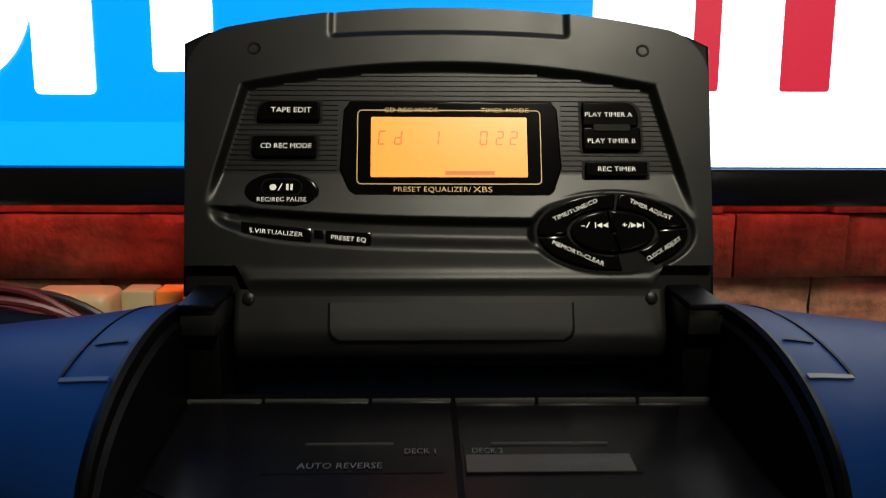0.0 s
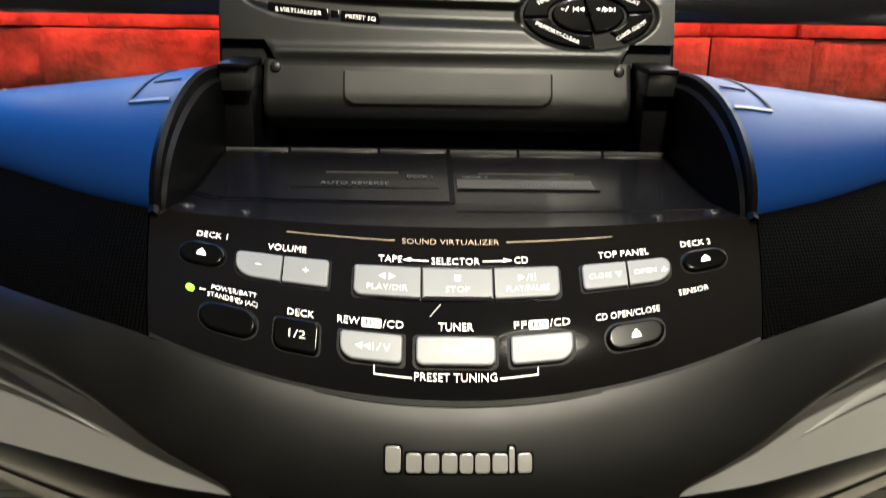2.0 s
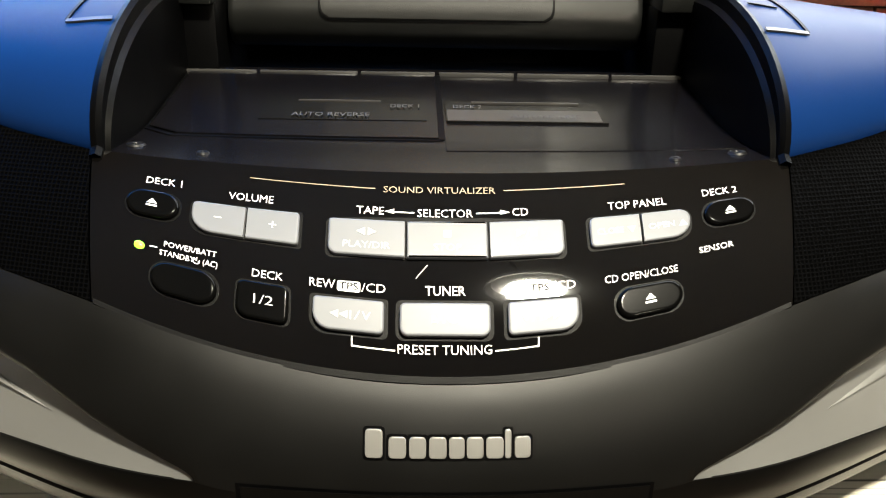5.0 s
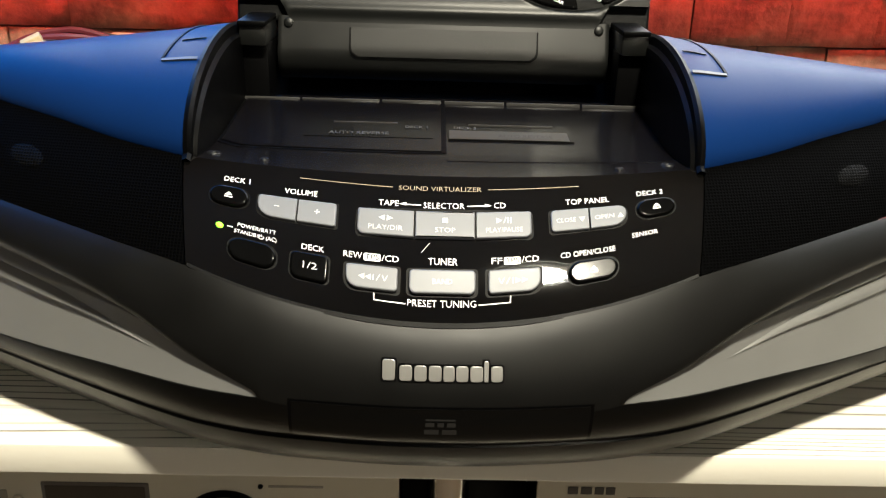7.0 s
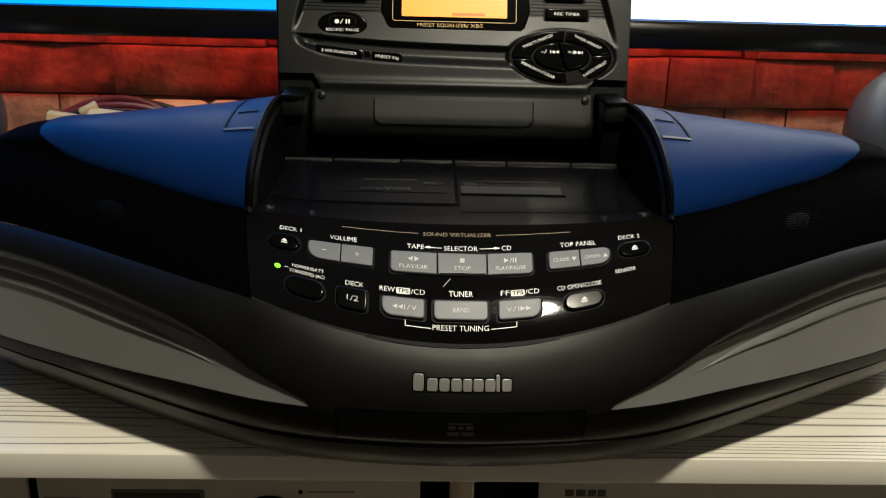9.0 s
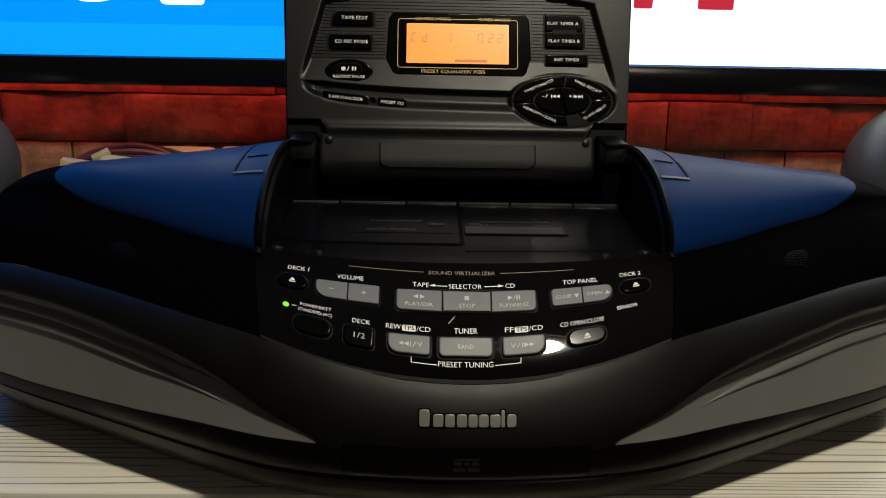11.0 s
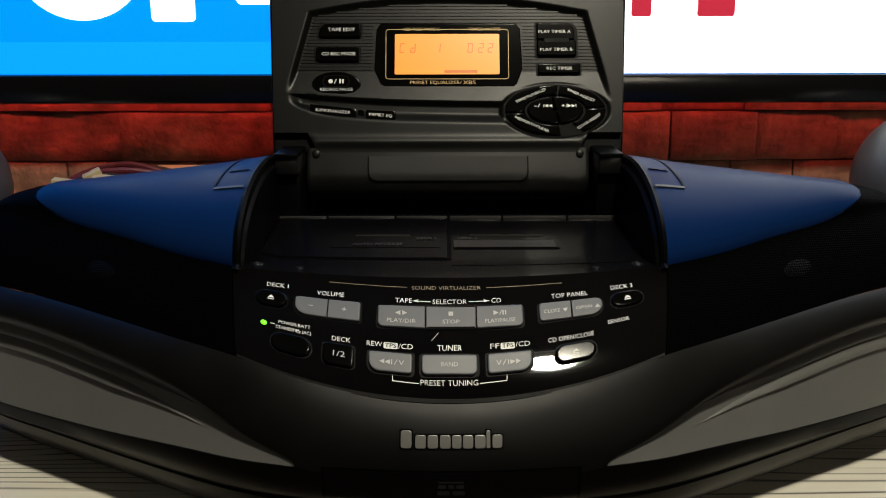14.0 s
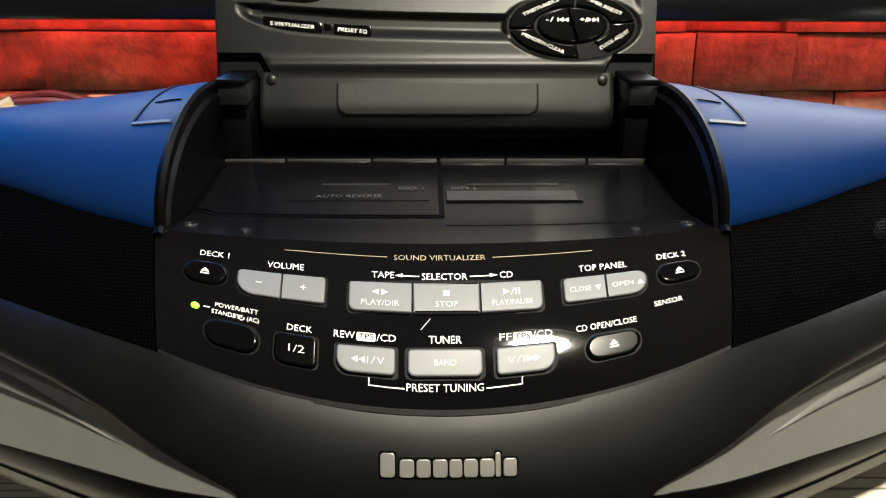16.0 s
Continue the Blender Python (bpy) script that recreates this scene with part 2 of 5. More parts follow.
# front body: ridge down to the wedge line, and from there to the underside
rows = []
for x in both:
    a = abs(x)
    o, zr, zt = sweep(a), ridge_z(a), wedge_top(a)
    line = [Vector((x, 0.2105 + o, zr - 0.0035)), Vector((x, RIDGE_Y + o, zr - 0.0004))]
    deep = 0.0135 * min(1, max(0.0, a - 0.083) / 0.10)
    roll = min(0.0050, deep * 0.75)
    foot = 0.2240 + (zt - 0.2240) * min(1, max(0.0, a - 0.083) / 0.07) ** 1.5
    drop = lambda t: zr + (foot - zr) * (t * 0.75 + 0.25 * (1 - math.cos(t * math.pi / 2)))
    t_end, step = 1.0, 0.5
    for _ in range(16):
        t_end, step = max(0.05, t_end - step) if drop(t_end - step) < zt + roll else t_end, step / 2
    for i in range(1, 9):
        t = t_end * i / 8
        cut_y = RIDGE_Y + o - 0.0150 * math.sin(t * math.pi / 2)
        line.append(Vector((x, cut_y, drop(t))))
    for b in (18, 36, 54, 72, 90):
        line.append(Vector((x, cut_y + roll * (1 - math.cos(radians(b))), zt + roll * (1 - math.sin(radians(b))))))
    line.append(Vector((x, 0.1922 + o + deep + 0.0010, zt)))
    rows.append(line)
piece("front_body", grid(rows), charcoal, None, "smooth charcoal plastic front")
rows = []
for x in both:
    a = abs(x)
    o, zb = sweep(a), wedge_low(a)
    rows.append([(x, y + o, z) for y, z in ((0.205 if a > 0.09 else 0.1924, zb + 0.0004), (0.1921, zb + 0.0003), (0.1918 if a > 0.09 else 0.1921, zb - 0.0010), (0.1922, zb - 0.008), (0.1965, 0.2045), (0.1990, 0.2025), (0.1996, 0.2010), (0.1990, 0.1998), (0.2020, 0.1930), (0.2085, 0.1845), (0.2175, 0.1765), (0.2290, 0.1710), (0.243, 0.1690), (0.262, 0.1690))])
piece("base_skirt", grid(rows), charcoal_shaded, None, "dark rounded lower skirt")
# back and underside
rows = []
for x in both:
    a = abs(x)
    o = sweep(a)
    yb = max(0.505, 0.262 + o + 0.01)
    rows.append([(x, 0.262 + o, 0.1690), (x, yb - 0.006, 0.1690), (x, yb, 0.175), (x, yb, 0.28)])
piece("back_body", grid(rows), black_matte)

# the silver wedges with their fins
for s in (-1, 1):
    rows = []
    for a in [q for q in STATIONS if q >= 0.0828]:
        o, zt, zb = sweep(a), wedge_top(a), wedge_low(a)
        deep = min(1, max(0.0, a - 0.083) / 0.10)
        line = []
        for i in range(15):
            t = i / 14
            inset = 0.0135 * deep * (1 - t ** 1.3) + 0.0006
            line.append((s * a, 0.1922 + o + inset, zt + (zb - zt) * t))
        rows.append(line)
    piece("silver_wedge", grid(rows), silver, None, "tapering silver-grey flank panel")
    # two slim fins, each an eave over the scoop below it
    for start, edge_t, back_t, out in ((0.135, curve((0.135, 0.47), (0.2, 0.42), (0.25, 0.37), (0.34, 0.33)), 0.13, 0.0032), (0.139, curve((0.139, 0.10), (0.16, 0.19), (0.2, 0.25), (0.25, 0.22), (0.34, 0.19)), 0.12, 0.0028)):
        fin = []
        for i in range(22):
            a = start + (0.334 - start) * (i / 21) ** 1.2
            o, zt, zb = sweep(a), wedge_top(a), wedge_low(a)
            g = min(1, (a - start) / 0.06) ** 0.8
            e = edge_t(a)
            at = lambda t, w: (s * a, 0.1922 + o + 0.0135 * min(1, (a - 0.083) / 0.10) * (1 - t ** 1.3) + 0.0006 - w, zt + (zb - zt) * t)
            fin.append([at(e - back_t * g, -0.0006), at(e - back_t * g * 0.45, out * 0.72 * g), at(e - 0.008, out * g), at(e, out * 0.95 * g), at(e + 0.006, -0.0006)])
        piece("fin", grid(fin), silver, None, "slim silver fin along the flank")

# speaker bands, covers and the rims round the well
for s in (-1, 1):
    st = [a for a in STATIONS if a >= 0.117]
    rows = [[upper(max(a, 0.1175 + 0.010 * min(1, i / 6)), i / 6) for i in range(7)] + [upper(max(a, 0.1275), 1 + i / 8) for i in range(1, 17)] for a in st]
    piece("speaker_grille", grid(mirrored(rows, s)), None, None, "fine black perforated speaker mesh")
    rows = []
    for a in [0.1262, 0.135, 0.145, 0.16, 0.18, 0.2, 0.22, 0.235, 0.25, 0.26, 0.268, 0.2745, 0.279, 0.2815]:
        k = max(0.0, (a - 0.235) / (0.2815 - 0.235))
        s0 = 1.0 + 0.62 * (1 - math.sqrt(max(0, 1 - k * k)))
        line = [upper(a, s0 + (2.75 - s0) * i / 22) for i in range(23)]
        line = [p + Vector((0, -0.0008, 0.0016)) for p in line]
        rows.append([line[0] + Vector((0, 0.0010, -0.0026))] + line + [line[-1] + Vector((0, 0, -0.003))])
    rows = [[p + Vector((0, 0.0004, -0.0026)) for p in rows[0]]] + rows + [[p + Vector((0, 0.0004, -0.0026)) for p in rows[-1]]]
    piece("blue_cover", grid(mirrored(rows, s)), steel_blue, None, "satin blue tapering top cover")
    # rim and inner wall
    prof = [upper(0.1262, 0.93 + 0.07 * i) for i in range(0, 27)]
    rows = []
    for p in prof:
        deck = 0.3085
        rows.append([(s * 0.1268, p.y, p.z - 0.003), (s * 0.1268, p.y - 0.0010, p.z + 0.0014), (s * 0.1245, p.y - 0.0014, p.z + 0.0022), (s * 0.1228, p.y - 0.0004, p.z + 0.0008), (s * 0.1224, p.y, p.z - 0.0040), (s * 0.1205, p.y, min(p.z - 0.005, max(deck, p.z - 0.006))), (s * 0.1203, p.y, deck)])
    piece("well_rim", grid(rows), black_matte, None, "thick black rim of the deck well")

# control panel, deck plate
rows = [[panel_point(-1 + 2 * i / 40, j / 10) for i in range(41)] for j in range(11)]
bm = grid([[panel_point(-1 + 2 * i / 40, 0, -0.004) for i in range(41)]] + rows + [[panel_point(-1 + 2 * i / 40, 1, -0.004) for i in range(41)]])
piece("control_panel", bm, black_gloss, None, "glossy black curved control panel")


def deck_point(x, y, w=0.0):
    """The top of the tape deck, sloping up to the back; w metres proud."""
    u = x / 0.1267
    y0 = 0.262 + 0.0085 * u * u
    z0 = 0.311 + 0.0047 * u * u
    t = (y - y0) / (0.392 - y0)
    t2 = min(1, max(0, t) * 2.2)
    flat = 0.3100 + 0.0080 * max(0, (y - 0.300) / 0.09)
    return Vector((x, y, z0 + (flat - z0) * t2 + w))


rows = []
for j in range(15):
    row = []
    for i in range(31):
        x = -0.1245 + 0.249 * i / 30
        y0 = 0.262 + 0.0085 * (x / 0.1267) ** 2
        row.append(deck_point(x, y0 + (0.4 - y0) * j / 14))
    rows.append(row)
piece("deck_plate", grid(rows), smoked, None, "dark smoked plastic tape deck top")

# ---------------------------------------------------------------- the raised lid
LID_O, LID_UP, LID_OUT = Vector((0, 0.4149, 0.3603)), Vector((0, 0.3645, 0.9312)), Vector((0, -0.9312, 0.3645))


def lid_point(u, v, w=0.0):
    """A place on the lid: millimetres across, up its slope, and proud of its face."""
    return LID_O + Vector((u / 1000, 0, 0)) + LID_UP * (v / 1000) + LID_OUT * (w / 1000)


# hinge barrel: the lid's slope runs on down to v = -14 and rolls under there
ROLL, ROLL_FROM, LID_LEAN = 16.0, -14.0, 21.4


def barrel_point(u, v, w=0.0):
    """On the barrel's front: millimetres across, along its skin and proud of it."""
    if v >= ROLL_FROM:
        return lid_point(u, v, w)
    c = lid_point(u, ROLL_FROM, -ROLL)
    b = radians(LID_LEAN) - (ROLL_FROM - v) / ROLL
    return c + Vector((0, -math.cos(b), math.sin(b))) * ((ROLL + w) / 1000)


rows = []
for u in (-103.0, -102.2, -100, 100, 102.2, 103.0):
    w = -1.2 if abs(u) > 102.5 else -0.4 if abs(u) > 101 else 0.0
    rows.append([barrel_point(u, v, w) for v in (5, 0, -5, -10, -14)] + [barrel_point(u, -14 - 1.4 * i, w) for i in range(1, 36)] + [lid_point(u, 5, -30)])
bm = grid(rows)
for r in (rows[0], rows[-1]):
    bm.faces.new([bm.verts.new(p) for p in r])
barrel = piece("hinge_barrel", bm, charcoal_lit, None, "round charcoal hinge barrel under the lid")


def lid_top(u):
    return 153.5 - 17.0 * (abs(u) / 133) ** 2.0


def lid_outline(side_low, side_high, low, r, drop=0.0):
    pts = [(-side_low, low), (side_low, low)]
    n = 24
    for i in range(n + 1):
        u = side_high - 2 * side_high * i / n
        top = lid_top(u) - drop
        edge = side_high - abs(u)
        if edge < r:
            top -= r - math.sqrt(max(0, r * r - (r - edge) ** 2))
        pts.append((u, top))
    return pts


bm = warp(slab(lid_outline(129, 135, 3, 3), -24, -6, 1.5), lid_point)
lid = piece("display_lid", bm, black_matte, None, "raised charcoal lid with orange display and keys")

# ---------------------------------------------------------------- the lid's face, display and keys


def smooth_step(e0, e1, x):
    t = min(1, max(0, (x - e0) / (e1 - e0)))
    return t * t * (3 - 2 * t)


ledge_top = curve((-122, 47), (-90, 44.6), (-50, 42), (0, 40.5), (40, 40))
ledge_low = curve((-122, 43), (-112, 36), (-95, 29.5), (-60, 25), (0, 22.8), (45, 22.0))


def face_height(u, v):
    """How far the lid's face is sunk or proud at (u, v), in millimetres."""
    w = 0.0
    side = 103 + (108 - v) * 0.26
    top = 119.5 - 11.0 * (u / 102) ** 2
    inside = min(side - abs(u), top - v)
    deep = smooth_step(-1.5, 3.0, inside)
    if v >= 63:
        w = -3.6 * deep
    elif v >= ledge_top(u):
        t = (v - ledge_top(u)) / (63 - ledge_top(u))
        w = -3.6 * t * deep
    if u < 60:
        a, b = ledge_top(u), ledge_low(u)
        if b < v < a:
            t = (a - v) / (a - b)
            fade = smooth_step(60, 40, u) * smooth_step(-118, -108, u)
            w = -3.6 * fade * (smooth_step(0, 0.22, t) * (1 - smooth_step(0.45, 1.0, t)))
    e = math.hypot((u - 79) / 39.0, (v - 33.3) / 20.5)
    if e < 1.06:
        w = w * smooth_step(0.98, 1.06, e) + (-1.6) * (1 - smooth_step(0.97, 1.06, e))
    # shallow finger scoop in the top edge
    sc = smooth_step(62, 58, abs(u)) * smooth_step(135, 139, v + 0.0006 * u * u)
    w -= 1.3 * sc
    w += 1.3 * math.exp(-(((v - 9.5) / 3.6) ** 2)) * smooth_step(104, 97, abs(u))
    return w


def face_foot(u):
    """The lower edge of the face: a neck down to the barrel, cut back at both corners."""
    a = abs(u)
    return 1.6 if a < 98 else 16.5 if a > 106 else 1.6 + 14.9 * (a - 98) / 8


def face_edge(u):
    """The rounded upper corner of the face."""
    edge, r = 131.5 - abs(u), 20.0
    top = lid_top(u) - 2.5
    if edge < r:
        top -= r - math.sqrt(max(0, r * r - (r - edge) ** 2))
    return top


rows, NU, NV = [], 250, 210
for j in range(NV + 1):
    q = j / NV
    row = []
    for i in range(NU + 1):
        p = -1 + 2 * i / NU
        u = p * 131.5
        v = face_foot(u) + (face_edge(u) - face_foot(u)) * q
        u *= 0.966 + 0.034 * min(1, v / 120)
        row.append(lid_point(u, v, face_height(u, v)))
    rows.append(row)
rim = lambda r, d: [p + LID_OUT * d for p in r]
bm = grid([rim(rows[0], -0.006)] + rows + [rim(rows[-1], -0.006)])
face = piece("lid_face", bm, charcoal_lid, None, "moulded charcoal plastic face of the lid")
for s in (-1, 1):
    bm = warp(slab([(s * 131.0 * (0.966 + 0.034 * min(1, v / 120)) + s * 0.2, v) for v in (16.5, 60, 120)] + [(s * 124.0, 120), (s * 122.0, 16.5)], -6.2, -0.2), lid_point)
    piece("lid_edge", bm, charcoal_lid)

# fine ribs in the sunken field
bm = bmesh.new()
v = 65.5
while v < 117:
    half = min(103 + (108 - v) * 0.26 - 3, 102 * math.sqrt(max(0.0, (117.0 - v) / 11.0)) if v > 106 else 999)
    gap = 56.0 if v < 101.5 else 0.0
    for a, b in ([(-half, -gap), (gap, half)] if gap else [(-half, half)]):
        box(bm, (a, v - 0.55, -3.75), (b, v + 0.55, -3.05))
    v += 2.6
piece("ribs", warp(bm, lid_point), charcoal_lid, face, "fine horizontal ribs", smooth=False)

# barrel screws and name plate
for s in (-1, 1):
    bm = lathe([(0.0, 1.2), (2.2, 1.2), (2.9, 0.8), (3.1, -1.5)], 20)
    piece("barrel_screw", warp(bm, lambda x, y, z, s=s: lid_point(s * 96.3 + x, 0.6 + y, z + 0.2)), charcoal_lid, barrel, "round plastic screw cap")
for s in (-1, 1):
    bm = lathe([(0.0, -0.9), (1.9, -0.9), (2.2, 0.3), (3.3, 0.35), (3.7, -0.4)], 20)
    piece("lid_screw", warp(bm, lambda x, y, z, s=s: lid_point(s * 98.4 + x, 127.5 + y, z)), black_matte, face, "sunken screw cap")


rows = []
for j in range(9):
    v = -1.6 - 17.5 * j / 8
    half = 57.5 - (4.5 * (1 - math.sqrt(max(0, 1 - max(0, (j - 5) / 3) ** 2))))
    rows.append([barrel_point(-half + 2 * half * i / 12, v, 0.55) for i in range(13)])
edge = []
for j in range(10):
    v = -1.6 - 18.5 * j / 9
    half = 58.6 - (4.5 * (1 - math.sqrt(max(0, 1 - max(0, (j - 6) / 3) ** 2))))
    edge.append([barrel_point(-half + 2 * half * i / 12, v, 0.25) for i in range(13)])
piece("plate_groove", sheet(edge, 0.0006), black_matte, barrel, "dark groove round the plate")
plate = piece("name_plate", sheet(rows, 0.0006), material("plate_plastic", (0.0085, 0.0086, 0.0084), 0.45, 0.0, 60, 0.15, 0.15, 2600, spec=0.25), barrel, "raised plate with worn dark mark")
rows_of = [(-27.5, 5.4, 7.4), (-20.3, 5.4, 5.6), (-14.0, 5.2, 5.6), (-7.9, 5.4, 5.6), (-1.8, 4.8, 5.6), (3.6, 5.2, 5.6), (9.6, 5.4, 5.6), (15.4, 2.0, 7.4), (18.4, 5.0, 5.6)]
bm = bmesh.new()
for u, wd, h in rows_of:
    join(bm, slab(rounded(u * 1.12, -13.6, (u + wd) * 1.12, -13.6 + h, min(1.2, wd * 0.4), 3), 0.5, 0.8))
piece("worn_mark", warp(bm, barrel_point), black_matte, barrel, "worn dark mark")

# display
orange = glow("lcd_orange", (1.0, 0.31, 0.028), 0.95)
segment_dim = glow("lcd_segment_glow", (0.80, 0.22, 0.02), 0.42)
out = [(-47, 51.5), (49, 51.5), (51.5, 54), (55.5, 66), (54, 96), (51, 100.5), (-50, 100.5), (-53, 96), (-54.5, 66), (-50, 54)]
bezel = piece("display_bezel", warp(slab(out, -4.5, -1.6, 0.8), lid_point), key_black, None, "gloss black display bezel")
piece("lcd_window", warp(slab(rounded(-39.3, 61.0, 38.4, 92.0, 0.6, 2), -1.7, -1.45), lid_point), orange, face, "lit orange liquid-crystal display")


def frame_ring(u0, v0, u1, v1, r, t):
    bm = bmesh.new()
    o, i = rounded(u0, v0, u1, v1, r, 4), rounded(u0 + t, v0 + t, u1 - t, v1 - t, max(0.2, r - t), 4)
    a, b = [bm.verts.new((x, y, 0)) for x, y in o], [bm.verts.new((x, y, 0)) for x, y in i]
    for k in range(len(a)):
        bm.faces.new((a[k], a[(k + 1) % len(a)], b[(k + 1) % len(a)], b[k]))
    return bm


piece("gold_frame", warp(frame_ring(-46.2, 57.2, 45.4, 95.8, 2.4, 0.55), lambda x, y, z: lid_point(x, y, -1.42)), print_gold, face, "thin printed gold frame")


def digit(segs, u, v, h=7.4, wd=3.9, t=0.75, lean=0.08):
    """Seven-segment figure; segs out of abcdefg."""
    bm = bmesh.new()
    g = h / 2
    bars = {"a": (0.5, h - t, wd - 0.5, h), "d": (0.5, 0, wd - 0.5, t), "g": (0.5, g - t / 2, wd - 0.5, g + t / 2), "f": (0, g + 0.3, t, h - 0.3), "b": (wd - t, g + 0.3, wd, h - 0.3), "e": (0, 0.3, t, g - 0.3), "c": (wd - t, 0.3, wd, g - 0.3)}
    for k in segs:
        x0, y0, x1, y1 = bars[k]
        join(bm, slab([(u + x0 + lean * y0, v + y0), (u + x1 + lean * y0, v + y0), (u + x1 + lean * y1, v + y1), (u + x0 + lean * y1, v + y1)], -1.44, -1.40))
    return bm


for segs, u in (("afed", -36.0), ("bcdeg", -28.0), ("bc", -9.5), ("abcdef", 14.5), ("abged", 22.5), ("abged", 29.5)):
    piece("figure", warp(digit(segs, u, 77.5), lid_point), segment_dim, bezel, "dark liquid-crystal figure")
bm = bmesh.new()
box(bm, (-2.5, 62.0, -1.44), (22, 64.2, -1.41))
piece("level_bar", warp(bm, lid_point), segment_dim, bezel, "faint level bar")


def lid_text(text, u, v, size, width=None, mat=print_white, parent=None, w=0.0, turn=0.0):
    bm = writing(text, size)
    xs = [p.co.x for p in bm.verts]
    if width and xs:
        k = width / (max(xs) - min(xs))
        bmesh.ops.scale(bm, vec=(k, 1, 1), verts=bm.verts)
    c, s = math.cos(radians(turn)), math.sin(radians(turn))
    return piece("lettering", warp(bm, lambda x, y, z: lid_point(u + c * x - s * y, v + s * x + c * y, w)), mat, parent or face, text.lower() + " lettering")


lid_text("CD REC MODE", -19.5, 95.6, 2.3, 27, print_gold, bezel, -1.38)
lid_text("TIMER MODE", 27.5, 95.6, 2.3, 24, print_gold, bezel, -1.38)
lid_text("PRESET EQUALIZER/", -9.0, 54.6, 2.6, 38, print_gold, bezel, -1.38)
lid_text("XBS", 16.0, 54.6, 2.8, 9.5, print_gold, bezel, -1.38)


def lid_key(name, out, w0, w1, mat, label, bevel=0.7):
    return piece(name, warp(slab(out, w0, w1, bevel, 2), lid_point), mat, None, label)


def lid_well(out):
    return piece("key_well", warp(slab(out, -4.2, -3.0), lid_point), black_matte, None)


lid_well(rounded(-97.5, 88.6, -63.6, 101.4, 2.5, 4, (1, 0.6, 0.5, 2.5)))
k = lid_key("edit_key", rounded(-95.8, 89.8, -64.9, 100.2, 2.2, 4, (1, 0.6, 0.5, 3.0)), -4, -0.9, key_black, "black rounded key")
lid_text("TAPE EDIT", -79.0, 95.2, 2.7, 20, parent=k, w=-0.86)
lid_well(rounded(-99.5, 69.8, -64.6, 83.4, 2.5, 4))
k = lid_key("mode_key", rounded(-98.0, 71.2, -66.0, 82.0, 2.2, 4, (1.6, 0.6, 0.6, 1)), -4, -0.9, key_black, "black rounded key")
lid_text("CD REC MODE", -81.0, 76.6, 2.6, 25, parent=k, w=-0.86)
k = lid_key("record_key", oval(-82.5, 53.6, 18.2, 9.6), -3.4, -0.4, key_black, "black oval record key", 1.2)
piece("key_ring", warp(frame_ring(-92.5, 51.0, -72.5, 59.8, 4.3, 0.5), lambda x, y, z: lid_point(x, y, -0.33)), black_matte, k)
lid_text("REC/REC PAUSE", -82.3, 49.2, 2.2, 24, parent=k, w=-0.30)
bm = slab(oval(-86.6, 55.4, 1.7, 1.6, 14), -0.5, -0.28)
for a, b in ((-80.2, -79.0), (-78.2, -77.0)):
    join(bm, slab(rounded(a, 53.9, b, 57.0, 0.1, 1), -0.5, -0.28))
join(bm, slab([(-84.3, 53.7), (-83.7, 53.7), (-81.9, 57.2), (-82.5, 57.2)], -0.5, -0.28))
piece("symbol", warp(bm, lid_point), print_white, k, "white record and pause symbol")


def sloped(u0, u1, v_of, h):
    n = 8
    low = [(u0 + (u1 - u0) * i / n, v_of(u0 + (u1 - u0) * i / n)) for i in range(n + 1)]
    return low + [(u, v + h) for u, v in low[::-1]]


key_line = curve((-105, 31.5), (-80, 28.6), (-60, 26.6), (-36, 25.4))
for u0, u1, text, wd in ((-101.5, -67.5, "S.VIRTUALIZER", 26), (-66.4, -61.6, "", 0), (-60.5, -38.5, "PRESET EQ", 17)):
    k = lid_key("preset_key", sloped(u0, u1, key_line, 7.4), -3.9, -0.4 if text else -1.6, key_black, "slim black preset key")
    if text:
        um = (u0 + u1) / 2
        lid_text(text, um, key_line(um) + 3.7, 2.2, wd, parent=k, w=-0.36, turn=-5)

lid_well(rounded(64.8, 73.4, 97.0, 101.6, 2.0, 4, (1, 1, 4, 0.6)))
out = rounded(66.4, 87.6, 94.4, 100.2, 1.6, 5, (0.6, 0.6, 4.5, 0.6))
k = lid_key("timer_key", out, -4, -0.7, key_black, "black timer key with glossy top")
lid_text("PLAY TIMER A", 79.5, 93.4, 2.4, 24, parent=k, w=-0.66)
k = lid_key("timer_key", rounded(66.4, 75.0, 95.4, 87.0, 1.6, 4), -4, -0.7, key_black, "black timer key with glossy top")
lid_text("PLAY TIMER B", 80.5, 79.6, 2.4, 24, parent=k, w=-0.66)
piece("key_notch", warp(slab(rounded(71.5, 84.6, 90.5, 88.4, 1.2, 3), -0.75, -0.3, 0.3), lid_point), black_matte, k)
lid_well(rounded(65.6, 60.2, 99.4, 70.2, 1.2, 3))
k = lid_key("timer_key", rounded(67.1, 61.4, 97.9, 69.0, 0.9, 3), -4, -0.5, key_black, "black timer key with glossy top")
lid_text("REC TIMER", 82.5, 65.0, 2.4, 19, parent=k, w=-0.46)


def ring_sector(a0, a1, r0, r1):
    n = 12
    f = lambda r, b: (79 + r * 37.5 * math.cos(radians(b)), 33.3 + r * 19.2 * math.sin(radians(b)))
    return [f(r1, a0 + (a1 - a0) * i / n) for i in range(n + 1)] + [f(r0, a1 - (a1 - a0) * i / n) for i in range(n + 1)]


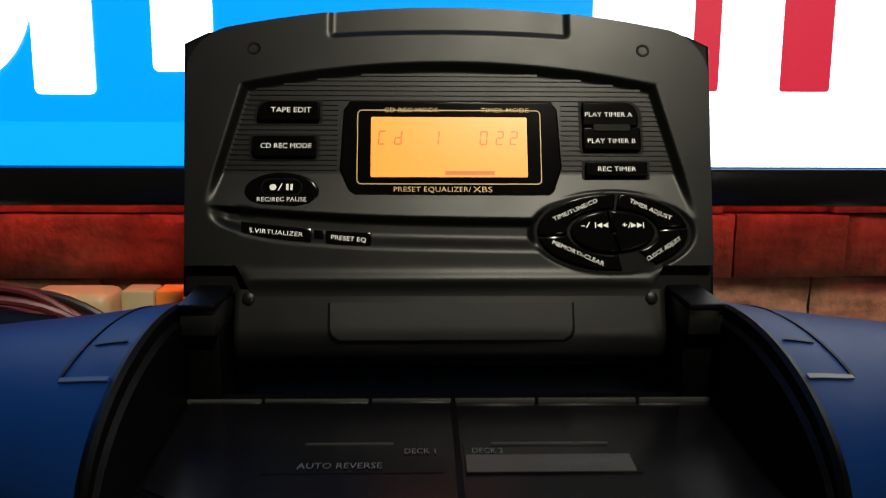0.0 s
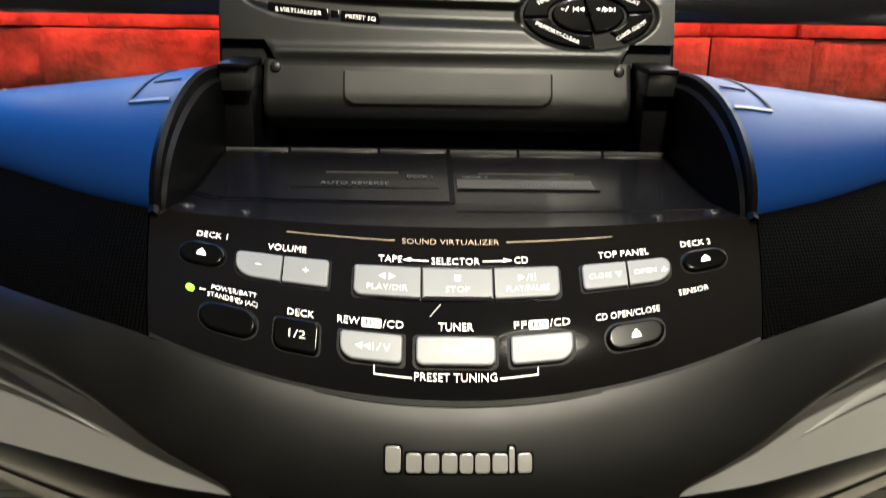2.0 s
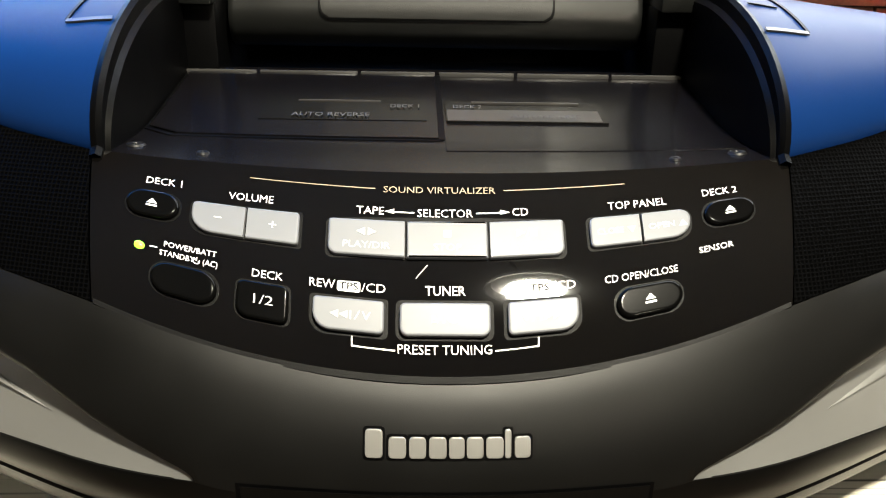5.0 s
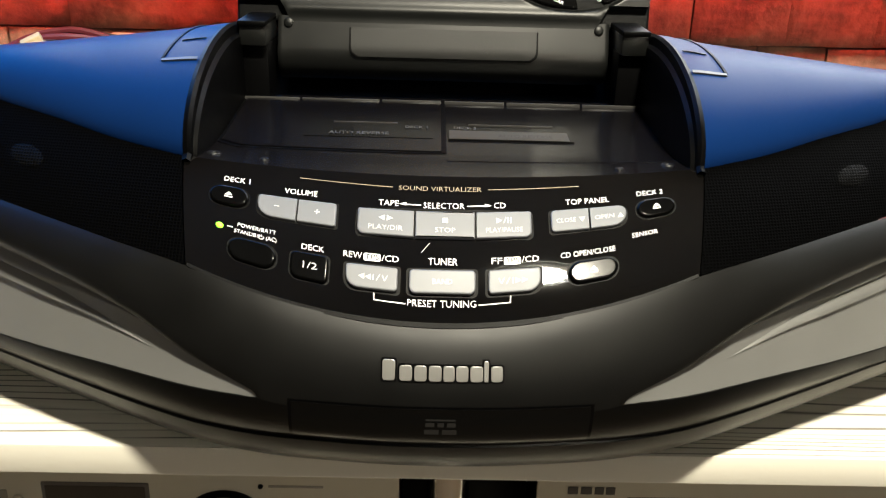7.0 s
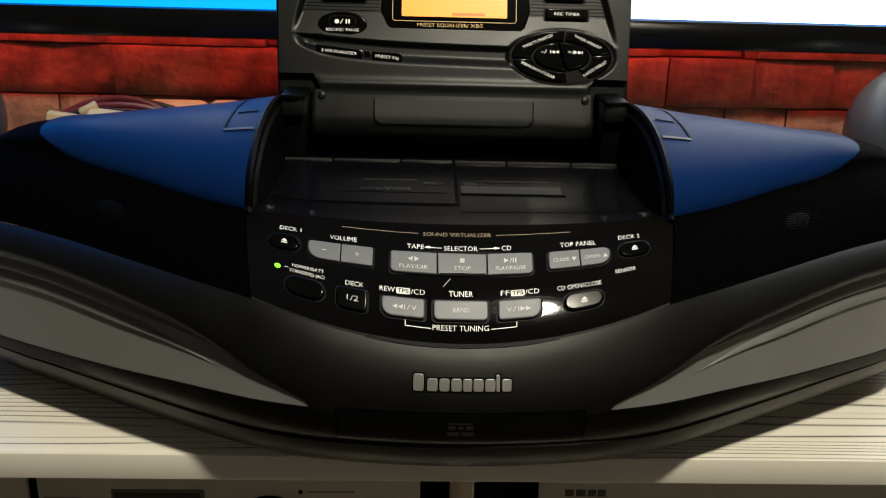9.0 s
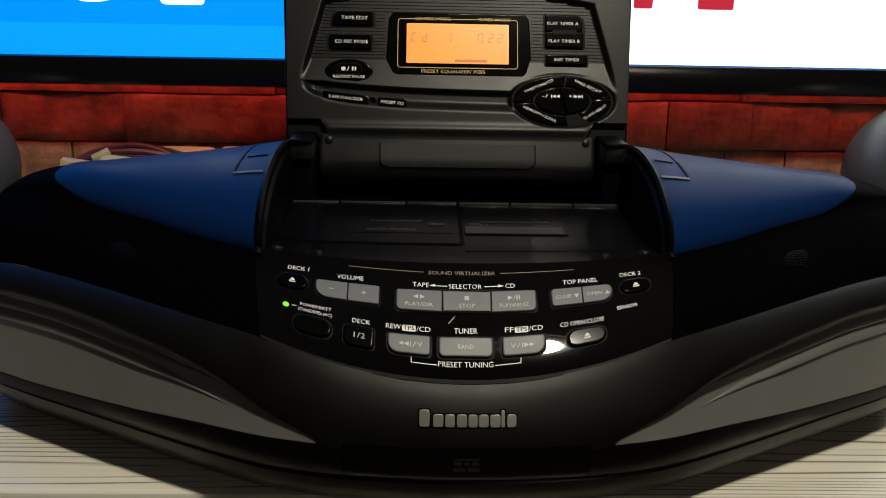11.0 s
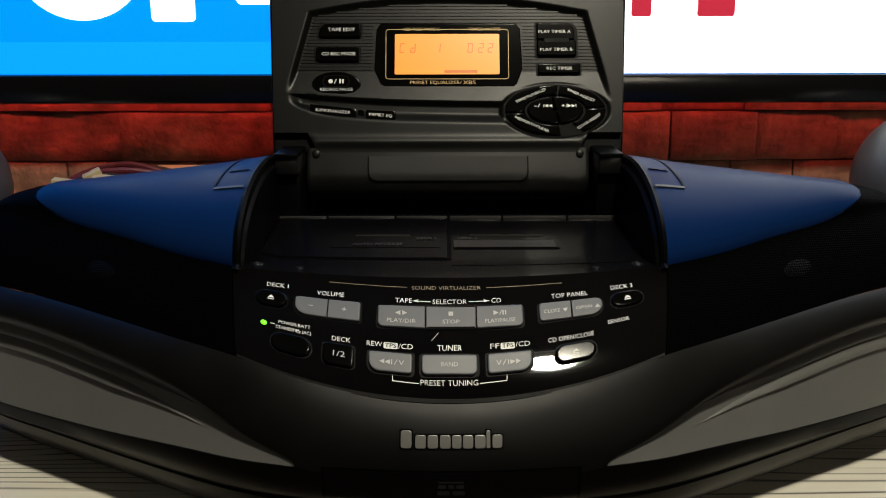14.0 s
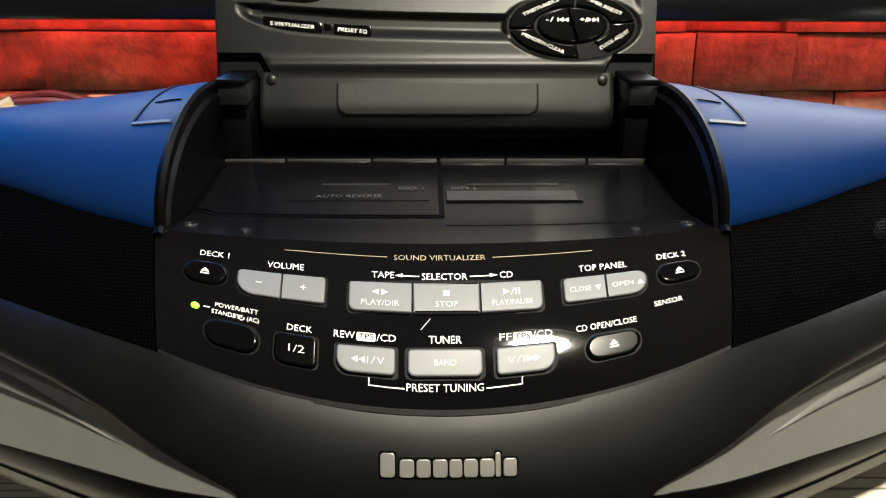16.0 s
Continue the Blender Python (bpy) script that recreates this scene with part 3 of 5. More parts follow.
piece("key_well", warp(slab(oval(79, 33.3, 38.4, 20.0), -3, -1.2), lid_point), black_matte, None)
for a0, a1, text, tu, tv, wd, tn in ((87, 186, "TIME/TUNE/CD", 61.0, 44.0, 24, 24), (8, 84, "TIMER ADJUST", 98.0, 44.2, 22, -24), (190, 276, "MEMORY/-CLEAR", 61.5, 22.4, 27, -24), (304, 364, "CLOCK ADJUST", 103.5, 24.5, 20, 32)):
    k = lid_key("ring_key", ring_sector(a0, a1, 0.60, 0.985), -2.5, 0.5, key_black, "black curved ring key", 0.8)
    lid_text(text, tu, tv, 2.1, wd, parent=k, w=0.55, turn=tn)
for a0, a1, text, tu in ((98, 278, "-/", 65.5), (-80, 96, "+/", 86.0)):
    k = lid_key("skip_key", ring_sector(a0, a1, 0.02, 0.55), -2.5, 0.9, key_black, "black half-oval skip key", 1.0)
    lid_text(text, tu - (0 if a0 > 0 else 0.5), 36.2, 2.8, 4.5, parent=k, w=0.95)
    bm = bmesh.new()
    d = -1 if a0 > 0 else 1
    b0 = 74.5 if a0 > 0 else 90.0
    for i in range(2):
        c = b0 + d * 3.0 * i - d * 0.8
        join(bm, slab([(c - d * 1.4, 34.9), (c + d * 1.4, 36.2), (c - d * 1.4, 37.5)], 0.9, 0.97))
    c = b0 + d * 3.0 + d * 1.0
    join(bm, slab(rounded(c - 0.25, 34.9, c + 0.25, 37.5, 0.05, 1), 0.9, 0.97))
    piece("symbol", warp(bm, lid_point), print_white, k, "white skip symbol")

# ---------------------------------------------------------------- the control panel's keys and printing
control = bpy.data.objects["control_panel"]


def panel_text(text, U, V, size, width=None, mat=print_white, parent=None, w=0.22, bold=0.0, turn=0.0):
    bm = writing(text, size, bold=bold)
    xs = [p.co.x for p in bm.verts]
    if width:
        bmesh.ops.scale(bm, vec=(width / (max(xs) - min(xs)), 1, 1), verts=bm.verts)
    c, s = math.cos(radians(turn)), math.sin(radians(turn))
    return piece("lettering", warp(bm, lambda x, y, z: panel_flat(U + c * x - s * y, V - s * x - c * y, w)), mat, parent or control, text.lower() + " lettering")


def panel_bars(quads, mat=print_white, parent=None, w=0.22, name="printed_line", label="thin printed line"):
    bm = bmesh.new()
    for out in quads:
        join(bm, slab([(u, -v) for u, v in out], w - 0.1, w))
    return piece(name, warp(bm, lambda x, y, z: panel_flat(x, -y, z)), mat, parent or control, label)


def strip_line(u0, v0, u1, v1, t=0.5, n=10):
    d = math.hypot(u1 - u0, v1 - v0)
    nu, nv = -(v1 - v0) / d * t / 2, (u1 - u0) / d * t / 2
    a = [(u0 + (u1 - u0) * i / n + nu, v0 + (v1 - v0) * i / n + nv) for i in range(n + 1)]
    b = [(u - 2 * nu, v - 2 * nv) for u, v in a]
    return a + b[::-1]


def panel_key(name, out, w1, mat, label, bevel=0.7, w0=-1.5):
    bm = slab([(u, -v) for u, v in out], w0, w1, bevel, 3)
    return piece(name, warp(bm, lambda x, y, z: panel_flat(x, -y, z)), mat, None, label)


def key_hole(out, grow=1.0):
    cu, cv = sum(p[0] for p in out) / len(out), sum(p[1] for p in out) / len(out)
    g = [(u + grow * math.copysign(1, u - cu), v + grow * math.copysign(1, v - cv)) for u, v in out]
    bm = slab([(u, -v) for u, v in g], -0.6, 0.12)
    return piece("key_surround", warp(bm, lambda x, y, z: panel_flat(x, -y, z)), black_matte)


# rounded() with v downward: corners in the order top left, top right, low right, low left
# print on the key tops, dimmer than on the panel
dim_print = material("dim_key_print", (0.42, 0.42, 0.42), 0.5, 0, 900, 0.25)
vol = rounded(-87.6, 20.0, -50.6, 32.6, 2.6, 5, (0.8, 0.3, 0.5, 2.6))
key_hole(vol)
for u0, u1, cs in ((-87.6, -69.2, (0.8, 0.1, 0.1, 2.8)), (-68.5, -50.6, (0.1, 0.5, 0.5, 0.1))):
    k = panel_key("volume_key", rounded(u0, 20.0, u1, 32.6, 2.6, 5, cs), 2.0, key_silver, "silver volume key")
    um = (u0 + u1) / 2
    panel_bars([strip_line(um - 1.3, 26.0, um + 1.3, 26.0, 0.5, 2)] + ([strip_line(um, 24.7, um, 27.3, 0.5, 2)] if u0 > -69 else []), mat=dim_print, parent=k, w=2.15, name="symbol", label="pale volume sign")
sel = rounded(-40.6, 20.8, 40.4, 34.4, 2.6, 5)
key_hole(sel)
for u0, u1, cs, text, wd in ((-40.6, -14.4, (0.4, 0.1, 0.1, 1.2), "PLAY/DIR", 16), (-13.7, 14.0, (0.1, 0.1, 0.1, 0.1), "STOP", 9.5), (14.7, 40.4, (0.1, 0.4, 1.2, 0.1), "PLAY/PAUSE", 17)):
    k = panel_key("selector_key", rounded(u0, 20.8, u1, 34.4, 2.6, 5, cs), 2.0, key_silver, "silver selector key")
    um = (u0 + u1) / 2
    panel_text(text, um, 30.6, 2.5, wd, mat=dim_print, parent=k, w=2.15)
    sign = {"P": [[(um - 3.4, 25.5), (um - 0.5, 24.0), (um - 0.5, 27.0)], [(um + 3.4, 25.5), (um + 0.5, 24.0), (um + 0.5, 27.0)]], "S": [rounded(um - 1.3, 24.2, um + 1.3, 26.8, 0.1, 1)]}[text[0]]
    if "PAUSE" in text:
        sign = [[(um - 3.6, 24.0), (um - 0.8, 25.5), (um - 3.6, 27.0)], strip_line(um - 0.2, 27, um + 0.9, 24, 0.35, 1), rounded(um + 1.4, 24, um + 2.1, 27, 0.05, 1), rounded(um + 2.8, 24, um + 3.5, 27, 0.05, 1)]
    panel_bars(sign, mat=dim_print, parent=k, w=2.15, name="symbol", label="white transport symbol")
tp = rounded(49.6, 21.0, 85.4, 32.8, 2.6, 5, (0.8, 1.6, 2.6, 0.8))
key_hole(tp)
for u0, u1, cs, text, tri in ((49.6, 67.4, (0.8, 0.1, 0.1, 0.8), "CLOSE", 1), (68.1, 85.4, (0.1, 1.6, 2.6, 0.1), "OPEN", -1)):
    k = panel_key("lid_key", rounded(u0, 21.0, u1, 32.8, 2.6, 5, cs), 2.0, key_silver, "silver lid key")
    um = (u0 + u1) / 2
    panel_text(text, um - 1.9, 27.2, 2.4, 9.2, mat=dim_print, parent=k, w=2.15)
    panel_bars([[(um + 4.2, 27.2 - 1.2 * tri), (um + 7.2, 27.2 - 1.2 * tri), (um + 5.7, 27.2 + 1.4 * tri)]], mat=dim_print, parent=k, w=2.15, name="symbol", label="white arrow head")
for u0, u1, text, wd, cs, sign in ((-44.6, -21.0, "", 0, (0.6, 0.5, 0.8, 2.4), "rew"), (-15.9, 14.2, "BAND", 9, (0.8, 0.8, 1.2, 1.2), ""), (20.0, 43.8, "", 0, (0.5, 0.6, 2.4, 0.8), "ff")):
    out = rounded(u0, 50.4, u1, 61.6, 2.4, 5, cs)
    key_hole(out, 1.3)
    k = panel_key("tuner_key", out, 2.4, key_silver, "silver tuner key")
    um = (u0 + u1) / 2
    if text:
        panel_text(text, um, 56.0, 2.6, wd, mat=dim_print, parent=k, w=2.55)
    if sign:
        d = -1 if sign == "rew" else 1
        sg = [strip_line(um - d * 6 - 1.2, 54.6, um - d * 6, 57.2, 0.45, 1), strip_line(um - d * 6, 57.2, um - d * 6 + 1.2, 54.6, 0.45, 1), strip_line(um - d * 3.0 - 0.8, 57.4, um - d * 3.0 + 0.8, 54.4, 0.4, 1), rounded(um + d * 1.0 - 0.25 - d * 1.8, 54.6, um + d * 1.0 + 0.25 - d * 1.8, 57.4, 0.05, 1)]
        for i in range(2):
            c = um + d * (1.6 + 3.0 * i)
            sg.append([(c - d * 1.4, 54.6), (c + d * 1.4, 56.0), (c - d * 1.4, 57.4)] if d > 0 else [(c + 1.4, 54.6), (c - 1.4, 56.0), (c + 1.4, 57.4)])
        panel_bars(sg, mat=dim_print, parent=k, w=2.55, name="symbol", label="white skip symbol")
# black keys
for U, V, ru, rv, sign in ((-101.4, 24.3, 9.2, 6.2, 1), (100.0, 24.8, 9.2, 5.8, 1), (-87.7, 55.0, 11.2, 6.6, 0), (68.2, 55.2, 11.4, 5.9, 1)):
    out = rounded(U - ru, V - rv, U + ru, V + rv, min(ru, rv) * 0.98, 8)
    key_hole(out, 0.7)
    k = panel_key("oval_key", out, 2.0, key_black, "black oval key", 1.3)
    if sign:
        panel_bars([[(U - 1.9, V + 0.3), (U, V - 2.0), (U + 1.9, V + 0.3)], rounded(U - 1.9, V + 0.9, U + 1.9, V + 1.7, 0.05, 1)], parent=k, w=2.12, name="symbol", label="white eject symbol")
out = rounded(-70.0, 48.6, -52.6, 62.2, 3.2, 5, (0.8, 0.8, 0.8, 1.4))
key_hole(out, 0.7)
k = panel_key("deck_key", out, 2.0, key_black, "black square deck key", 1.0)
panel_text("1/2", -61.3, 55.2, 3.4, 6.5, mat=dim_print, parent=k, w=2.15)
# printing
B = 0.0
for text, U, V, size, wd, bold, mat in (
    ("DECK 1", -98.6, 12.6, 3.3, 12.6, 0.0, print_white), ("VOLUME", -68.0, 15.0, 3.2, 15.6, 0.0, print_white), ("TAPE", -26.5, 16.4, 3.1, 9.6, B, print_white), ("SELECTOR", -0.5, 16.9, 3.1, 19.4, B, print_white),
    ("CD", 25.9, 16.5, 3.1, 5.6, B, print_white), ("TOP PANEL", 67.6, 16.0, 3.2, 21, B, print_white), ("DECK 2", 98.0, 14.3, 3.2, 12.8, B, print_white), ("SENSOR", 93.5, 39.7, 2.7, 12.3, 0.0, print_white),
    ("CD OPEN/CLOSE", 66.3, 45.2, 2.9, 25.5, B, print_white), ("DECK", -60.4, 45.1, 3.0, 10.4, B, print_white), ("TUNER", -0.7, 45.7, 3.3, 13.6, 0.05, print_white), ("PRESET TUNING", -0.9, 65.8, 3.2, 31, B, print_white),
    ("POWER/BATT", -86.8, 40.7, 2.3, 18, 0.0, print_white), ("STANDBY", -91.0, 44.6, 2.3, 12.0, 0.0, print_white), ("(AC)", -79.6, 44.8, 2.3, 5.0, 0.0, print_white), ("SOUND VIRTUALIZER", -2.4, 7.6, 2.6, 39.5, 0.0, print_tan),
    ("REW", -42.0, 45.3, 3.1, 8.6, B, print_white), ("/CD", -24.6, 45.6, 3.1, 8.0, B, print_white), ("FF", 24.0, 45.4, 3.1, 5.0, B, print_white), ("/CD", 39.6, 45.3, 3.1, 8.0, B, print_white)):
    panel_text(text, U, V, size, wd, mat, bold=bold)
for U in (-33.0, 31.2):
    bx = panel_bars([rounded(U - 3.9, 43.6, U + 3.9, 47.4, 0.8, 3)], w=0.22, name="badge", label="white box with dark letters", parent=stereo)
    panel_text("TPS", U, 45.5, 2.5, 6.4, black_matte, parent=bx, w=0.36, bold=0.04)
panel_bars([strip_line(-69.3, 6.0, -25.0, 7.3, 0.4)], print_tan)
panel_bars([strip_line(20.4, 7.5, 64.1, 6.6, 0.4)], print_tan)
panel_bars([strip_line(-20.0, 16.5, -11.2, 16.7, 0.5), [(-21.6, 16.4), (-18.2, 15.3), (-18.2, 17.2)]])
panel_bars([strip_line(10.4, 16.7, 21.0, 16.5, 0.5), [(22.4, 16.4), (18.8, 15.3), (18.8, 17.2)]])
panel_bars([strip_line(-31.5, 62.6, -31.4, 65.9, 0.5, 2), strip_line(-31.6, 65.8, -17.2, 66.3, 0.5)])
panel_bars([strip_line(30.2, 62.6, 30.0, 65.7, 0.5, 2), strip_line(30.2, 65.6, 15.6, 66.2, 0.5)])
panel_bars([strip_line(-100.4, 43.0, -97.8, 42.8, 0.5, 2)])
panel_bars([frame for frame in [strip_line(-84.3 + 1.1 * math.cos(radians(b)), 44.8 - 1.1 * math.sin(radians(b)), -84.3 + 1.1 * math.cos(radians(b + 45)), 44.8 - 1.1 * math.sin(radians(b + 45)), 0.35, 1) for b in range(115, 385, 45)]] + [strip_line(-84.3, 43.2, -84.3, 44.7, 0.35, 1)], name="symbol", label="white standby symbol")
led_glow = glow("green_led", (0.24, 1.0, 0.03), 1.1)
bm = lathe([(0.0, 1.0), (1.1, 0.85), (1.7, 0.45), (1.95, -0.3)], 20)
piece("power_light", warp(bm, lambda x, y, z: panel_flat(-104.0 + x, 43.6 - y, z)), led_glow, control, "lit yellow-green power light")
rows = [[panel_flat(-116.5 + 233 * i / 60, V, w) for i in range(61)] for V, w in ((74.2, -0.4), (74.3, 0.25), (76.6, 0.35), (77.2, -0.6))]
piece("panel_gap", grid(rows), black_matte, None, "dark gap below the control panel")
# remote sensor window and an old scratch
panel_bars([rounded(84.8, 45.0, 101.4, 69.0, 2.5, 4, (1, 1, 1, 0.3))], black_gloss, w=0.10, name="sensor_window", label="dark remote sensor window")
panel_bars([strip_line(-10.6, 41.3, -6.6, 36.2, 0.35, 2)], material("scratch", (0.35, 0.34, 0.32), 0.5), name="scratch", label="short pale scratch", w=0.16)

# ---------------------------------------------------------------- front mark, disc tray
FRONT = [(0.207 - 0.015 * math.sin(i / 7 * math.pi / 2), 0.258 - 0.034 * (i / 7 * 0.75 + 0.25 * (1 - math.cos(i / 7 * math.pi / 2)))) for i in range(8)] + [(0.1921, 0.2225), (0.1922, 0.2155), (0.1965, 0.2045), (0.1990, 0.2025), (0.2020, 0.1930)]
front_y = curve(*[(z, y) for y, z in FRONT[::-1]])


def front_point(u, z, w=0.0):
    """On the nose: millimetres across, the height in millimetres, and proud of it."""
    return Vector((u / 1000, front_y(z / 1000) + sweep(abs(u) / 1000) - w / 1000, z / 1000 + w / 2500))


shapes = []
for i, (u, wd, h) in enumerate(rows_of):
    u0 = (u + 27.5) * 1.045 - 26.6
    shapes.append(rounded(u0, 237.6, u0 + wd * 1.06, 237.6 + h * 1.14, min(1.3, wd * 0.4), 4))
for o in shapes:
    block = piece("mark_block", warp(slab(o, 0.2, 1.1, 0.3), front_point), mark_metal, None, "plain bright metal block of the front mark")
    mu, mv = sum(p[0] for p in o) / len(o), sum(p[1] for p in o) / len(o)
    back = [(u + 0.7 * math.copysign(1, u - mu), v + 0.7 * math.copysign(1, v - mv)) for u, v in o]
    piece("backing", warp(slab(back, -0.8, 0.35), front_point), black_matte, block, "dark backing")
rows = [[front_point(-69.0 + 138.0 * i / 40, 225.9 - 24.0 * j / 12, 0.12) for i in range(41)] for j in range(13)]
piece("tray_gap", grid(rows), black_matte, None, "dark gap round the disc tray")
rows = []
for j in range(15):
    row = []
    for i in range(43):
        q, k = max(0.0, min(1.0, (i - 1) / 40)), max(0.0, min(1.0, (j - 1) / 12))
        row.append(front_point(-67.4 + 134.8 * q, 224.7 - 21.6 * k, 0.75 if 0 < j < 14 and 0 < i < 42 else -0.6))
    rows.append(row)
tray = piece("disc_tray", grid(rows), charcoal_shaded, None, "flat black disc tray front")
bm = bmesh.new()
for z0, z1, a, b in ((222.4, 223.2, -7, 6.5), (219.2, 221.4, -7, -3), (219.2, 221.4, -1.6, 1.2), (219.2, 221.4, 2.6, 6.5), (215.0, 217.6, -7.5, -1), (215.0, 217.6, 0.5, 7)):
    join(bm, slab(rounded(a, z0 - 3.6, b, z1 - 3.6, 0.3, 2), 0.6, 0.86))
piece("tray_mark", warp(bm, front_point), material("faint_print", (0.007, 0.007, 0.007), 0.5), tray, "faint grey disc mark in bars")

# ---------------------------------------------------------------- tape deck top
deck = bpy.data.objects["deck_plate"]


def deck_slab(out, w0, w1, bevel=0.4):
    bm = slab(out, w0, w1, bevel)
    return warp(bm, lambda x, y, z: deck_point(x / 1000, y / 1000, z / 1000))


def deck_sheet(x0, x1, y0, y1, w, thick=0.0012, cut=0.0):
    """A door plate that follows the deck, with one rounded front corner."""
    rows = []
    for j in range(11):
        y = y0 + (y1 - y0) * j / 10
        c = cut * (1 - math.sqrt(max(0.0, 1 - max(0.0, 1 - (y - y0) / 0.010) ** 2)))
        rows.append([deck_point(x0 + c + (x1 - x0 - c) * i / 16, y, w) for i in range(17)])
    bm = grid([[p - Vector((0, 0, 0.002)) for p in rows[0]]] + rows + [[p - Vector((0, 0, 0.002)) for p in rows[-1]]])
    return bm


gap = deck_sheet(-0.1205, -0.0004, 0.3030, 0.3895, 0.0004, cut=0.012)
piece("door_gap", gap, black_matte)
left_door = piece("cassette_door", deck_sheet(-0.1185, -0.0014, 0.3048, 0.3885, 0.0011, cut=0.012), smoked, None, "smoked plastic cassette door")
right_door = piece("cassette_door", deck_sheet(0.0014, 0.1190, 0.2900, 0.3885, 0.0003, cut=0.0), smoked, None, "smoked plastic cassette door")
piece("door_split", deck_sheet(-0.0012, 0.0012, 0.304, 0.3895, 0.0006), black_matte)
# Trim along the back edge, lightened for the light this edge catches.
lit_trim_grey = material("lit_edge_grey", (0.030, 0.029, 0.028), 0.35, 0.2)
for x0, x1 in ((-0.1225, -0.087), (-0.0855, -0.0385), (-0.037, -0.001), (0.001, 0.0375), (0.039, 0.084), (0.0855, 0.1225)):
    piece("back_trim", boxed((x0, 0.3885, 0.3165), (x1, 0.3905, 0.3199), 0.0004), lit_trim_grey, None, "thin trim strip, its lit edge painted grey")
strip_dark = material("strip_black", (0.0018, 0.0018, 0.0018), 0.2)
strip_grey = material("sheen_and_print_grey", (0.034, 0.032, 0.030), 0.3, 0.2)
st_l = piece("label_strip", deck_sheet(-0.0765, -0.0060, 0.3240, 0.3520, 0.0014), strip_dark, None, "dark printed label strip")
st_r = piece("label_strip", deck_sheet(0.0025, 0.0715, 0.3240, 0.3500, 0.0012), strip_dark, None, "dark printed label strip")
# The right label's reflection, laid on as a lighter grey band.
piece("label_sheen", deck_sheet(0.0030, 0.0690, 0.3245, 0.3380, 0.0014), strip_grey, st_r, "grey band painting the sheen on the label")


def deck_text(text, x, y, size, width, mat, parent, w=0.0020):
    bm = writing(text, size)
    xs = [p.co.x for p in bm.verts]
    bmesh.ops.scale(bm, vec=(width / (max(xs) - min(xs)), 1, 1), verts=bm.verts)
    return piece("lettering", warp(bm, lambda a, b, c: deck_point(x + a / 1000, y + b / 1000, w)), mat, parent, text.lower() + " lettering")


dull_print = material("dull_print", (0.040, 0.039, 0.037), 0.6)
deck_text("DECK 1", -0.0150, 0.3400, 4.2, 12.5, dull_print, st_l)
deck_text("AUTO REVERSE", -0.0465, 0.3285, 4.4, 33, dull_print, st_l)
deck_text("DECK 2", 0.0120, 0.3400, 4.2, 12.5, dull_print, st_r)
deck_text("AUTO REVERSE", 0.0450, 0.3285, 4.4, 30, dull_print, st_r)
for s in (-1, 1):
    bm = bmesh.new()
    join(bm, slab(rounded(-30 if s < 0 else 14, 346, 2 - 30 + 28 if s < 0 else 62, 347.0, 0.3, 2), 0.9, 2.0) if s > 0 else slab(rounded(-62, 346.5, -26, 347.3, 0.3, 2), 1.2, 2.0))
    piece("print_bar", warp(bm, lambda a, b, c: deck_point(a / 1000, b / 1000, c / 1000)), strip_grey, st_l if s < 0 else st_r, "small unreadable printed bar")
for x, y in ((-0.1150, 0.2830), (-0.0890, 0.2765), (0.0865, 0.2755), (0.1120, 0.2815)):
    bm = lathe([(0.0, 0.4), (1.0, 0.4), (1.3, 0.9), (2.6, 0.9), (3.2, 0.1)], 18)
    big = abs(x) > 0.1
    bmesh.ops.scale(bm, vec=(1.15, 1.15, 1) if big else (0.75, 0.75, 1), verts=bm.verts)
    piece("deck_screw", warp(bm, lambda a, b, c, x=x, y=y: deck_point(x + a / 1000, y + b / 1000, c / 1000)), dark_screw, deck, "small dark sunken screw")
# back wall of the well, pillars and brackets beside the barrel
piece("well_back", boxed((-0.1215, 0.398, 0.30), (0.1215, 0.402, 0.3175)), black_matte)
piece("well_back", boxed((-0.1215, 0.474, 0.28), (0.1215, 0.50, 0.352), 0.002), black_matte)
piece("well_floor", boxed((-0.1215, 0.400, 0.302), (0.1215, 0.476, 0.308)), black_matte)
for s in (-1, 1):
    x0, x1 = sorted((s * 0.1215, s * 0.1055))
    piece("pillar", boxed((x0, 0.392, 0.302), (x1, 0.47, 0.351), 0.001), black_matte)
    br = piece("hinge_bracket", boxed((x0, 0.386, 0.3505), (x1, 0.43, 0.3625), 0.0012), charcoal_lit, None, "small bracket beside the hinge, lightened as if lit")
    piece("bracket_cap", boxed((x0 - 0.0005, 0.384, 0.3620), (x1 + 0.0005, 0.50, 0.3655), 0.0012), black_matte, br)
# folded handle ends: seams, and the lower lip's highlight as a paler strip
highlight_grey = material("handle_lip", (0.014, 0.013, 0.012), 0.4)


def on_cover(a, t, w):
    return upper(a, t) + Vector((0, -w * 0.5, w * 0.86))


